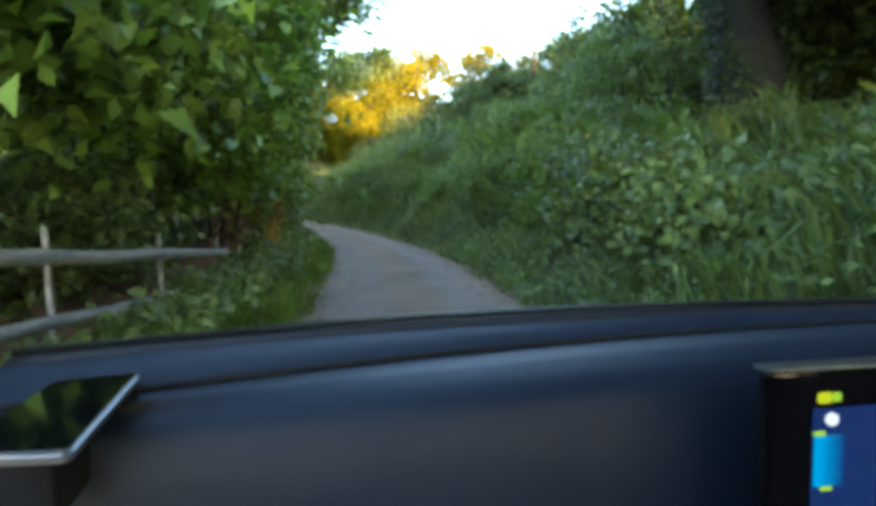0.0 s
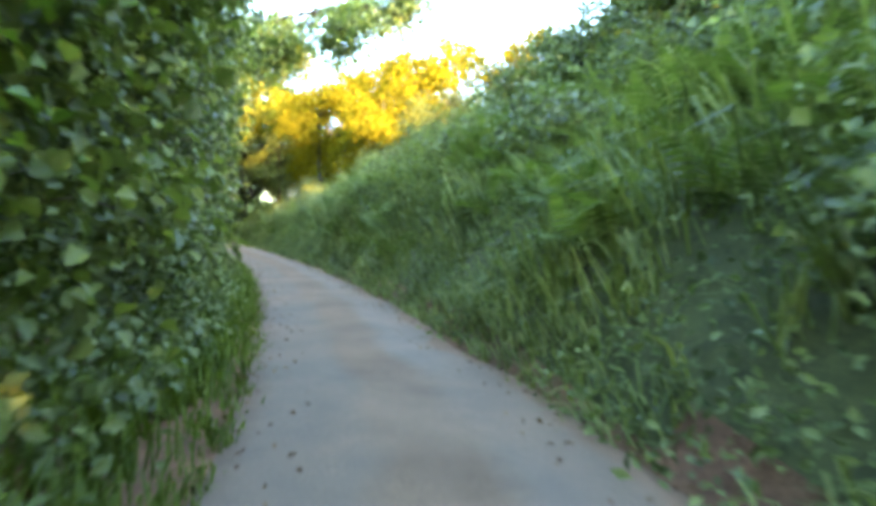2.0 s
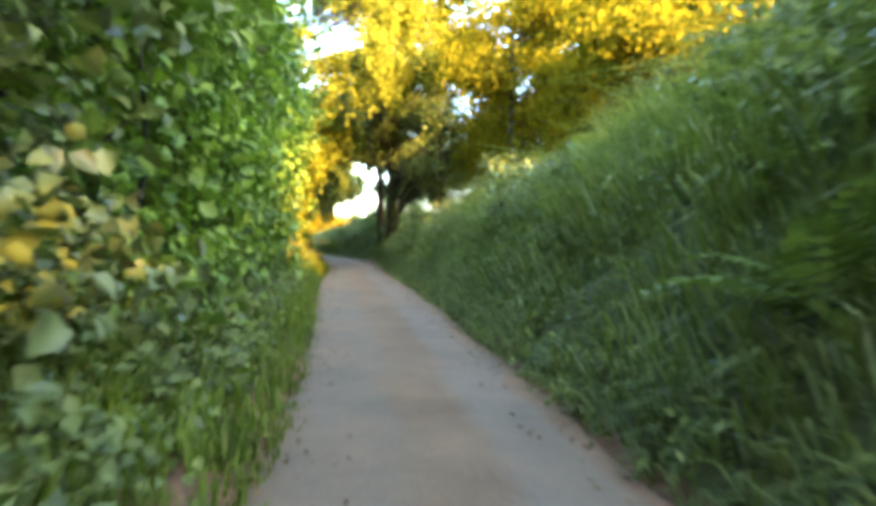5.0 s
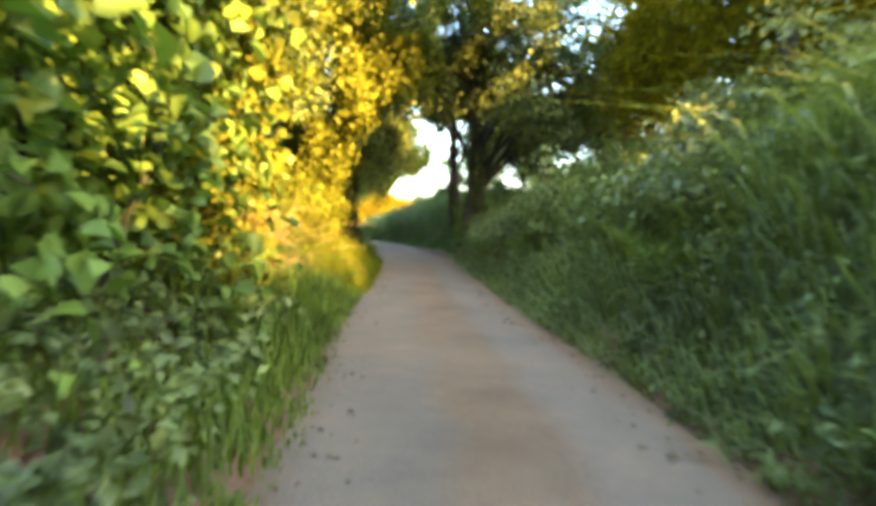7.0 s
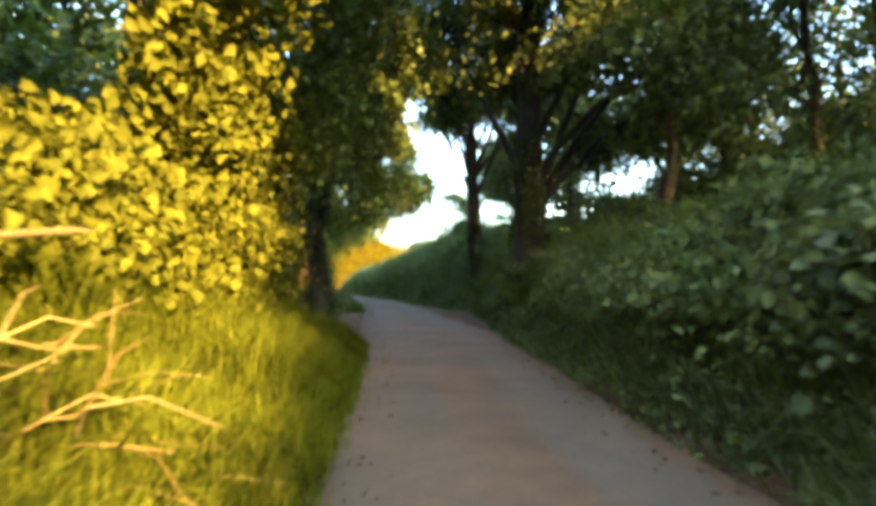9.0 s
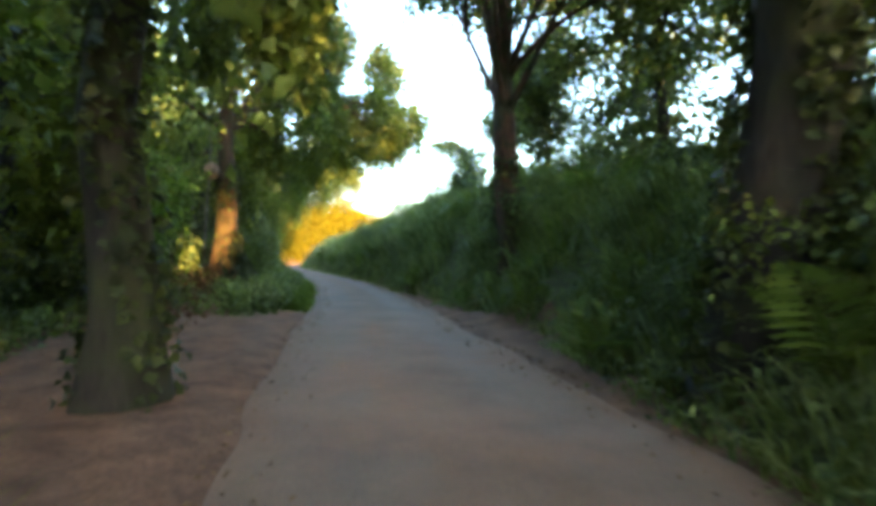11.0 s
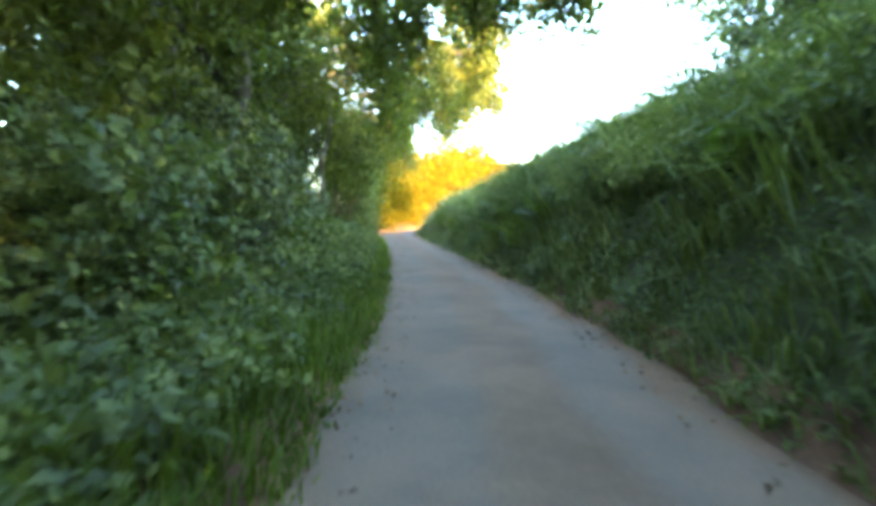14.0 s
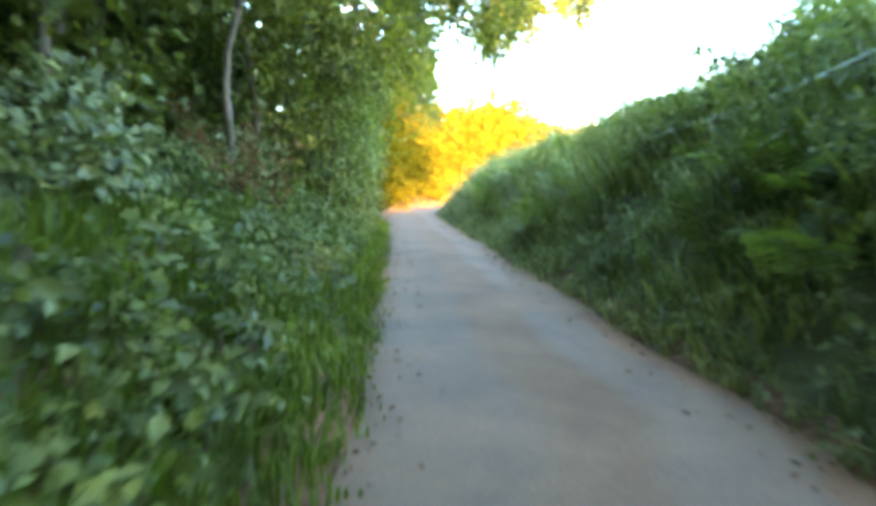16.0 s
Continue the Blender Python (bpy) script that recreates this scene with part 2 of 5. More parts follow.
def rough(x, y, size=1.0, seed=0.0):
    """Smooth unevenness, about -1 to 1."""
    x, y = np.asarray(x) / size + seed, np.asarray(y) / size - seed
    return (np.sin(x * 1.7 + 1.3 * np.sin(y * 1.1)) + np.sin(y * 2.3 + 1.7 * np.sin(x * 0.9 + 2)) + np.sin((x + y) * 3.1 + np.sin(x - y))) / 3


def ground_z(s, d):
    s, d = np.asarray(s, float), np.asarray(d, float)
    u = d - right_edge(s)
    t = np.clip((u - foot_right(s)) / bank_width(s), 0, 1)
    hb = bank_right(s)
    zr = hb * (.45 * t + .55 * np.sin(t * np.pi / 2)) + np.clip(u - .25 - bank_width(s) - ledge_right(s), 0, 5) * rise_right(s) + np.clip(u, 0, .25) * .1
    zr = zr + np.clip(u - .3, 0, 1) * (.20 * rough(s, d, .8, 3) + .24 * rough(s, d, 1.9, 8))
    v = left_edge(s) - d
    w = wide_left(s)
    tl = np.clip((v - w) / 1.1, 0, 1)
    zl = np.clip(v / .4, 0, 1) * .07 + bank_left(s) * tl * tl * (3 - 2 * tl) + np.clip(v - w - 1, 0, 30) * .015
    zl = zl + np.clip(v - .3, 0, 1) * .06 * rough(s, d, .7, 5)
    return np.where(u > 0, zr, np.where(v > 0, zl, 0.0)) - .03


def place(s, d, up=0.0):
    x, y = at(s, d)
    return Vector((float(x), float(y), float(ground_z(s, d)) + up))


# ------------------------------------------------------------------ mesh helpers
def mesh_from(name, verts, faces, mat=None, smooth=False):
    """A mesh from arrays: verts (n, 3), faces (m, 3 or 4)."""
    verts, faces = np.asarray(verts, np.float32), np.asarray(faces, np.int32)
    me = bpy.data.meshes.new(name)
    me.vertices.add(len(verts))
    me.vertices.foreach_set("co", verts.ravel())
    k = faces.shape[1]
    me.loops.add(faces.size)
    me.loops.foreach_set("vertex_index", faces.ravel())
    me.polygons.add(len(faces))
    me.polygons.foreach_set("loop_start", np.arange(0, faces.size, k, dtype=np.int32))
    if smooth:
        me.polygons.foreach_set("use_smooth", np.ones(len(faces), bool))
    if mat:
        me.materials.append(mat)
    me.update(calc_edges=True)
    me.validate()
    return me


def thing(name, where, label, category, group=""):
    ob = new(name)
    ob.location = where
    ob.empty_display_size = 0.2
    return tagged(ob, label, category, group)


def part(name, me, parent, label=""):
    """A mesh in world places under a thing or part."""
    ob = new(name, me)
    ob.parent = parent
    if parent.type == "EMPTY":
        ob.matrix_parent_inverse = Matrix.Translation(-parent.location)
    return tagged(ob, label) if label else ob


def tube(points, radii, sides=8, wobble=0.0, seed=0):
    """Verts and quads of a tapered limb along points."""
    pts, radii = np.asarray(points, float), np.asarray(radii, float)
    n = len(pts)
    tang = np.gradient(pts, axis=0)
    tang /= np.linalg.norm(tang, axis=1)[:, None] + 1e-9
    ref = np.where(np.abs(tang[:, 2:3]) > .9, [[1.0, 0, 0]], [[0, 0, 1.0]])
    a = np.cross(tang, ref)
    a /= np.linalg.norm(a, axis=1)[:, None]
    b = np.cross(tang, a)
    ang = np.linspace(0, 2 * np.pi, sides, endpoint=False)
    rr = np.random.RandomState(seed)
    r = radii[:, None] * (1 + wobble * rr.uniform(-1, 1, (n, sides)))
    v = pts[:, None] + r[..., None] * (np.cos(ang)[None, :, None] * a[:, None] + np.sin(ang)[None, :, None] * b[:, None])
    i, j = np.meshgrid(np.arange(n - 1), np.arange(sides), indexing="ij")
    j2 = (j + 1) % sides
    f = np.stack([i * sides + j, i * sides + j2, (i + 1) * sides + j2, (i + 1) * sides + j], -1).reshape(-1, 4)
    return v.reshape(-1, 3), f


def joined(pieces):
    vs, fs, n = [], [], 0
    for v, f in pieces:
        vs.append(v)
        fs.append(f + n)
        n += len(v)
    return np.concatenate(vs), np.concatenate(fs)


def unit(v):
    return v / (np.linalg.norm(v, axis=-1, keepdims=True) + 1e-9)


def leaves(centres, size, rr, droop=0.3, out=None, long=1.5, fold=0.25, fine=False, up=0.8):
    """Folded leaves at centres. out: the way they tend to face. fine: six-cornered leaves, else diamonds. up: how far they lie flat."""
    n = len(centres)
    nrm = rr.normal(size=(n, 3)) * .75 + np.array([0, 0, up])
    if out is not None:
        nrm = nrm + out
    nrm = unit(nrm)
    axis = rr.normal(size=(n, 3))
    axis[:, 2] -= droop
    axis = unit(axis - (axis * nrm).sum(1)[:, None] * nrm)
    side = np.cross(nrm, axis)
    ln = size * rr.uniform(.6, 1.25, n)[:, None]
    wd = ln / long * .5
    base = centres - axis * ln * .5
    lift = nrm * wd * fold * 2
    if fine:
        v = np.stack([base, base + axis * ln * .28 + side * wd * .95 + lift, base + axis * ln * .68 + side * wd * .72 + lift * .7,
                      base + axis * ln - nrm * ln * .12,
                      base + axis * ln * .68 - side * wd * .72 + lift * .7, base + axis * ln * .28 - side * wd * .95 + lift], 1)
        k = np.arange(n)[:, None] * 6
        f = np.concatenate([k + [0, 1, 2, 3], k + [0, 3, 4, 5]])
    else:
        v = np.stack([base, base + axis * ln * .5 + side * wd + lift, base + axis * ln - nrm * ln * .1, base + axis * ln * .5 - side * wd + lift], 1)
        k = np.arange(n)[:, None] * 4
        f = np.concatenate([k + [0, 1, 2], k + [0, 2, 3]])
    return v.reshape(-1, 3), f


def sprays(centres, per, spread, rr, flat=0.5):
    """Leaf places bunched round twig ends."""
    c = np.repeat(centres, per, axis=0)
    off = rr.normal(size=c.shape) * spread
    off[:, 2] = off[:, 2] * flat - np.hypot(off[:, 0], off[:, 1]) * .35
    return c + off


# ------------------------------------------------------------------ ground and road
ss = np.concatenate([[-900, -300, -120], np.arange(-60, 0, 1.0), np.arange(0, 120, .4), np.arange(120, 190, 1.0), [260, 450, 1200]])
dd = np.concatenate([[-1500, -500, -150, -60, -35], np.arange(-22, -6, 1.0), np.arange(-6, 8, .22), np.arange(8, 24, 1.0), [30, 60, 150, 500, 1500]])
gs, gd = np.meshgrid(ss, dd, indexing="ij")
cs = np.clip(gs, -60, 190)
gx, gy = at(cs, gd)
over = gs - cs
gx = gx - math.sin(radians(20)) * over
gy = gy + math.cos(radians(20)) * over
gz = ground_z(cs, gd)
a, b = np.meshgrid(np.arange(len(ss) - 1), np.arange(len(dd) - 1), indexing="ij")
w = len(dd)
gf = np.stack([a * w + b, a * w + b + 1, (a + 1) * w + b + 1, (a + 1) * w + b], -1).reshape(-1, 4)
ground_me = mesh_from("ground", np.stack([gx, gy, gz], -1).reshape(-1, 3), gf, SOIL, True)
ground_me.materials.append(TURF)
cell_s, cell_u = (cs[:-1, :-1] + cs[1:, 1:]) / 2, ((gd - right_edge(cs) - foot_right(cs))[:-1, :-1] + (gd - right_edge(cs) - foot_right(cs))[1:, 1:]) / 2
ground_me.polygons.foreach_set("material_index", ((cell_u > .12) & (cell_u < 5.5) & ((ledge_right(cell_s) < 1) | (cell_u < bank_width(cell_s)))).ravel().astype(np.int32))
away_uv = np.stack([np.clip(np.abs(gd) / 20, 0, 1), gs / 100], -1).reshape(-1, 2)
ground_me.uv_layers.new(name="away").data.foreach_set("uv", away_uv[gf.ravel()].astype(np.float32).ravel())
ground = new("ground", ground_me)
tagged(ground, "brown soil banks and verges along a sunken country lane", "ground", kind="structure")

rs = np.arange(-60, 175, .4)
ru = np.linspace(0, 1, 13)
le, re = left_edge(rs) - .12 + .10 * rough(rs, 0, 1.1, 2), right_edge(rs) + .15 + .12 * rough(rs, 3, 1.3, 7)
rd = le[:, None] + (re - le)[:, None] * ru[None]
rx, ry = at(np.repeat(rs[:, None], 13, 1), rd)
crown_z = .012 + .035 * np.sin(ru * np.pi)[None] - .018 * np.exp(-((ru[None] - .25) / .1) ** 2) - .018 * np.exp(-((ru[None] - .78) / .1) ** 2)
rz = np.repeat(crown_z, len(rs), 0) + .008 * rough(rx, ry, .9)
rz[:, 0] = rz[:, -1] = -.05
a, b = np.meshgrid(np.arange(len(rs) - 1), np.arange(12), indexing="ij")
rf = np.stack([a * 13 + b, a * 13 + b + 1, (a + 1) * 13 + b + 1, (a + 1) * 13 + b], -1).reshape(-1, 4)
road_me = mesh_from("road", np.stack([rx, ry, rz], -1).reshape(-1, 3), rf, ROAD, True)
uvl = road_me.uv_layers.new(name="across")
uv = np.stack([np.repeat(ru[None], len(rs), 0), np.repeat(rs[:, None] / 100, 13, 1)], -1).reshape(-1, 2)
uvl.data.foreach_set("uv", uv[rf.ravel()].astype(np.float32).ravel())
road = tagged(new("road", road_me), "narrow worn asphalt lane with a brown dirt line in its middle", "road", kind="structure")

# ------------------------------------------------------------------ trees
def limb_line(a, b, rr, sag=.25, n=7):
    mid = (a + b) / 2 + np.array([0, 0, sag + .16 * np.linalg.norm((b - a)[:2])]) + rr.normal(size=3) * .3
    q = np.linspace(0, 1, n)[:, None]
    return (1 - q) ** 2 * a + 2 * q * (1 - q) * mid + q * q * b


TRUNK_LINES = []


def tree(name, s, d, height, radius, blobs, seed, label, leaf=None, bark=None, per=16, size=.17, lean=(0, 0), sides=10, weep=0.0,
         ivy=0.0, core=2.6, fork=.5, flare=.6, sway=.09, group="trees along the lane"):
    """A tree with a tapered trunk, limbs to each clump of its crown, and a crown of leaf sprays. blobs: (s, d, z, rs, rd, rz, twigs).
    weep: how far the sprays hang. ivy: how high ivy climbs."""
    leaf, bark = leaf or CROWN, bark or BARK
    rr = np.random.RandomState(seed)
    foot = place(s, d, -.15 - .8 * (radius > .3))
    ob = thing(name, foot, label, "tree", group)
    n = 14
    tt = np.linspace(0, 1, n)
    base = np.array(foot)
    top = np.array([foot.x + lean[0], foot.y + lean[1], foot.z + height * .72])
    line = base[None] + (top - base)[None] * tt[:, None]
    line[:, :2] += (rr.normal(size=(n, 2)) * sway * height / 10 * (tt > .15)[:, None]).cumsum(0) * .6
    rad = radius * (1 - .62 * tt) * (1 + flare * np.exp(-tt * (18 if flare < 1 else 9)))
    TRUNK_LINES.append((line, rad))
    v, f = tube(line, rad, sides, .10, seed)
    trunk = part("trunk", mesh_from("trunk", v, f, bark, True), ob)
    if ivy:
        m = int(ivy * 420 * (radius + .15) / .5)
        zf = rr.uniform(0, 1, m) ** .8 * min(.95, ivy / (height * .72))
        c = np.stack([np.interp(zf, tt, line[:, i]) for i in range(3)], -1)
        an = rr.uniform(0, 2 * np.pi, m)
        hold = np.sin(an * 2 + zf * 9 + seed) > -.45
        o = np.stack([np.cos(an), np.sin(an), 0 * an], -1)
        c = c + o * (np.interp(zf, tt, rad) + rr.uniform(.0, .14, m))[:, None]
        v, f = leaves(c[hold], .12, rr, .6, o[hold] * 1.4, long=1.1)
        part("ivy", mesh_from("ivy", v, f, DARK_IVY), ob, "dark ivy climbing the trunk")
    allv, allf, count = [], [], 0
    for k, (bs, bd, bz, ra, rb, rc, twigs) in enumerate(blobs):
        cx, cy = at(bs, bd)
        c = np.array([float(cx), float(cy), bz])
        join = line[int(n * min(.92, max(fork, (bz - foot.z) / height * rr.uniform(fork + .15, .9))))]
        curve = limb_line(join, c, rr, .3)
        part("limb", mesh_from("limb", *tube(curve, (radius * .2 + .03) * np.linspace(1, .16, 7), 7, .06, seed + k), bark, True), ob)
        nt = int(twigs * .9)
        dirs = unit(rr.normal(size=(nt, 3)))
        rad_f = rr.uniform(.12, 1, nt) ** .5 * rr.uniform(.35, .62, 7)[np.arange(nt) % 7]
        clump = unit(rr.normal(size=(7, 3))) * rr.uniform(.35, .95, (7, 1))
        hd = float(np.interp(bs, LS, LH))
        along, across = np.array([-math.sin(hd), math.cos(hd), 0]), np.array([math.cos(hd), math.sin(hd), 0])
        lump = 1 + .3 * np.sin(dirs[:, 0] * 4.1 + seed) * np.sin(dirs[:, 1] * 3.7 + k) + .22 * np.sin(dirs[:, 2] * 6 + seed)
        off = clump[np.arange(nt) % 7] + dirs * (rad_f * lump)[:, None]
        tips = c + off[:, :1] * along * ra + off[:, 1:2] * across * rb + off[:, 2:] * np.array([0, 0, rc])
        pieces = []
        for tip in tips[:: max(1, nt // 18)]:
            start_p = curve[rr.randint(3, 7)]
            mp = (start_p + tip) / 2 + rr.normal(size=3) * .15
            pieces.append(tube(np.array([start_p, mp, tip]), [radius * .1 + .014, .016, .006], 4))
        lv, lf = joined(pieces)
        tagged(part("brushwood", mesh_from("brushwood", lv, lf, bark, True), ob), kind="stuff")
        pts = sprays(tips, per, size * 2.1, rr)
        if weep:
            pts[:, 2] -= np.tile(np.linspace(0, 1, per) ** 1.3, nt) * weep * np.repeat(rr.uniform(.4, 1.5, nt), per)
            pts[:, :2] = tips.repeat(per, 0)[:, :2] + (pts[:, :2] - tips.repeat(per, 0)[:, :2]) * .32
        # yellow crowns turn their leaves steeper to catch the low sun
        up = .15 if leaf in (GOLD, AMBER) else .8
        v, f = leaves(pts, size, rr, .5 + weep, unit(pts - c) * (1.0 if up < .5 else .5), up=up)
        many = int(twigs * (.6 if core > 2 else 1.8))
        inner = clump[np.arange(many) % 7] * .8 + unit(rr.normal(size=(many, 3))) * rr.uniform(0, .35, (many, 1))
        inner = c + inner[:, :1] * along * ra + inner[:, 1:2] * across * rb + inner[:, 2:] * np.array([0, 0, rc])
        v2, f2 = leaves(inner, size * core, rr, .3, unit(inner - c) if up < .5 else None, up=up)
        v, f = joined([(v, f), (v2, f2)])
        allv.append(v)
        allf.append(f + count)
        count += len(v)
    part("crown", mesh_from("crown", np.concatenate(allv), np.concatenate(allf), leaf), ob)
    return ob


TALL = "tall leafy tree with a dark trunk beside the lane"
LIT = "leafy tree over the lane glowing yellow in the sun"
# over the left-hand hedge, shaded
tree("tree", 6, -5.2, 9, .22, [(4.5, -3.5, 4.0, 2.6, 1.9, 1.7, 220), (3.2, -2.6, 2.9, 1.8, .9, .9, 130), (6.5, -2.7, 3.2, 2.0, 1.0, 1.1, 170), (9.5, -3.2, 3.4, 2.0, 1.0, 1.3, 160), (6, -5.5, 3.4, 2.6, 1.4, 2.2, 150), (8.5, -3.3, 4.6, 2.6, 2.0, 2.2, 230), (11.5, -2.4, 5.6, 2.6, 1.9, 2.0, 170), (3, -4.5, 7, 3, 2.5, 2, 110)], 1,
     "broad maple with big leaves hanging low over a fence", MAPLE, size=.21, per=22, core=1.4)
tree("tree", 15, -4.5, 9, .2, [(14.5, -2.7, 5.4, 2.8, 1.9, 2.2, 200), (19, -2.5, 6.2, 2.8, 1.9, 2.2, 180), (16, -4.5, 8, 3, 2.5, 2, 100), (17, -.8, 6.8, 2.6, 2.1, 1.3, 180)], 2, TALL, HAZEL, size=.19, core=1.5)
tree("tree", 25, -4.5, 9, .2, [(23.5, -2.9, 6, 2.8, 1.7, 2.2, 170), (27.5, -2.4, 6.5, 2.8, 1.9, 2.2, 170), (25, -4.5, 8.5, 3, 2.5, 2, 100)], 3, TALL, HAZEL)
tree("tree", 34, -4.5, 10, .2, [(32, .2, 7.2, 2.6, 2.4, 1.5, 210), (31, 2.2, 7.5, 2.2, 1.5, 1.0, 170), (30, 3.6, 8.0, 1.6, 1.2, .8, 110), (36.5, -2.8, 7, 2.8, 1.9, 2.2, 170), (34, -4.5, 9, 3, 2.5, 2, 100)], 4, TALL, HAZEL)
# caught by the low sun; its yellow is put into the GOLD and AMBER leaves
tree("tree", 46, -5, 10, .22, [(43.5, -3.6, 6.5, 2.8, 1.9, 2.2, 160), (51.5, -3.6, 6.8, 2.6, 1.6, 1.8, 210), (51, -4.6, 4.6, 2.2, 1.2, 1.8, 170), (48, -3.6, 7.6, 3, 2.0, 2.2, 200), (47, -3.9, 5, 2.5, 1.3, 1.4, 100), (54.5, -4.6, 6.2, 2.2, 1.3, 1.8, 230), (54.6, -2.8, 5.3, 1.7, .9, 1.1, 200), (53, -3.4, 4.4, 1.5, .8, 1.1, 170), (56.8, -5.2, 7.4, 2.4, 1.6, 1.8, 230)], 5, LIT, HAZEL)
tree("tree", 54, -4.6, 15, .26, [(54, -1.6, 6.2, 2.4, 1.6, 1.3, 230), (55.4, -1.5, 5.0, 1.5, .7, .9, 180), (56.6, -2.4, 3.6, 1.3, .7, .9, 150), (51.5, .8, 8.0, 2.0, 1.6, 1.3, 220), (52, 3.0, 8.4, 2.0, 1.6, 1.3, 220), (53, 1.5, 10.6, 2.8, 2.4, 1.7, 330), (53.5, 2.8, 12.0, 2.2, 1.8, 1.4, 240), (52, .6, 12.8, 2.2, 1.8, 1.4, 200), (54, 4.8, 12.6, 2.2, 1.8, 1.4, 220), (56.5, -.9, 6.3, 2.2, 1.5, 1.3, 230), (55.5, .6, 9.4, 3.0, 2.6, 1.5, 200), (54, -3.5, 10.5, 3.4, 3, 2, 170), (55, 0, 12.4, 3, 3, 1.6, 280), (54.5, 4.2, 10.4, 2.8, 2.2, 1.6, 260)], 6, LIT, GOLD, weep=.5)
tree("tree", 66, -2.15, 15, .26, [(63.5, -.9, 5.0, 1.4, .7, 1.3, 190), (65, -.4, 6.4, 1.5, .9, 1.3, 200), (66, -1.1, 4.6, 1.3, .7, 1.2, 170), (67, .2, 7.4, 1.6, 1.0, 1.2, 190), (60.5, -3.2, 4.8, 2.0, 1.1, 2.2, 190), (57.5, -4.7, 6.4, 2.2, 1.4, 1.8, 230), (54.5, -5.2, 5.8, 2.0, 1.2, 1.8, 200), (61.5, -1.5, 5.4, 1.6, .9, 1.6, 200), (62.5, -1.0, 7.4, 2.0, 1.4, 1.6, 220), (59.5, -.6, 8.2, 2.4, 1.8, 1.3, 230), (61, 1.8, 9.3, 2.4, 2.0, 1.2, 190), (61, .8, 10.4, 3.0, 3.0, 1.6, 200), (60, -4, 10.5, 3, 3, 2, 130), (61, 4.6, 9.4, 2.4, 2.0, 1.2, 170)], 7, "tall dark tree at the lane's edge with an ivy-covered trunk", HAZEL, weep=.7, ivy=6)
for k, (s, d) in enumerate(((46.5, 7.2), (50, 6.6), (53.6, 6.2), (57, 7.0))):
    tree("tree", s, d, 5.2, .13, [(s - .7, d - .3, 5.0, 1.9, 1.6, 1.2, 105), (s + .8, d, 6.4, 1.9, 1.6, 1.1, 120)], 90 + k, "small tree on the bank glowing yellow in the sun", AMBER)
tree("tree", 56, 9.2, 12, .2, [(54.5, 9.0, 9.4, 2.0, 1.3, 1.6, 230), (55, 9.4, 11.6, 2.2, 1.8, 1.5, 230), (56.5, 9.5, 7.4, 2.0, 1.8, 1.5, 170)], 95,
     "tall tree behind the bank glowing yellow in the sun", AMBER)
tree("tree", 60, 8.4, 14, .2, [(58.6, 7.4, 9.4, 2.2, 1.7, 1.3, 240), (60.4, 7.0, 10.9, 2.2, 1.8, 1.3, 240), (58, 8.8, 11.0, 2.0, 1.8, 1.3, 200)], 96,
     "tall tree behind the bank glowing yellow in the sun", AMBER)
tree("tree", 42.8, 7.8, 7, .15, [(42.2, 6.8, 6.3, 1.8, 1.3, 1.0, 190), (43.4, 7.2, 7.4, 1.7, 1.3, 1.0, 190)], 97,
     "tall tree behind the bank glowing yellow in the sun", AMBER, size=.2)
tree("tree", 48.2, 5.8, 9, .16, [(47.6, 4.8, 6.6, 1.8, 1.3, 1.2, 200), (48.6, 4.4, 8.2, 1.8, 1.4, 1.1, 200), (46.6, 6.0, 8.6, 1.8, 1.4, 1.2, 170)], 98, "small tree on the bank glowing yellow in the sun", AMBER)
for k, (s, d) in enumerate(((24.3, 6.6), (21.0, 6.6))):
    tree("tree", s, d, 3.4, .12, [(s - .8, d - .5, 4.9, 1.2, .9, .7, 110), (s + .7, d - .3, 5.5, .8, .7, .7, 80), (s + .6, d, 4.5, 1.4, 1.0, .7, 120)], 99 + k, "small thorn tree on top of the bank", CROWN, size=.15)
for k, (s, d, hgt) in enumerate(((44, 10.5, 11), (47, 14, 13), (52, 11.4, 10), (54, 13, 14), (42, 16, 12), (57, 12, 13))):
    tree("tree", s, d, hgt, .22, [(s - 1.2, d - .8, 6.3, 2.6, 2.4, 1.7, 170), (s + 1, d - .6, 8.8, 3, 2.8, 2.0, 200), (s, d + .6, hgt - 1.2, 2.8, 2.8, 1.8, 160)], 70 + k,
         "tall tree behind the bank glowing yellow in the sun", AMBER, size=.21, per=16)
tree("tree", 69, -5.2, 13, .2, [(67.5, -2.8, 6.6, 2.4, 1.3, 1.5, 190), (71, -2.4, 5.9, 2.4, 1.3, 1.6, 210), (74, -1.3, 7.8, 2.4, 1.4, 1.5, 190), (77.5, -1.8, 6.9, 2.2, 1.2, 1.4, 170), (69, -4.5, 9.8, 3, 2.6, 2, 150), (66, -2.2, 5.6, 1.8, .9, 1.3, 150), (65, -1.0, 9.0, 2.4, 1.6, 1.2, 150), (70, -.8, 10.4, 2.6, 2, 1.4, 150)], 18, TALL, HAZEL, weep=1.2)
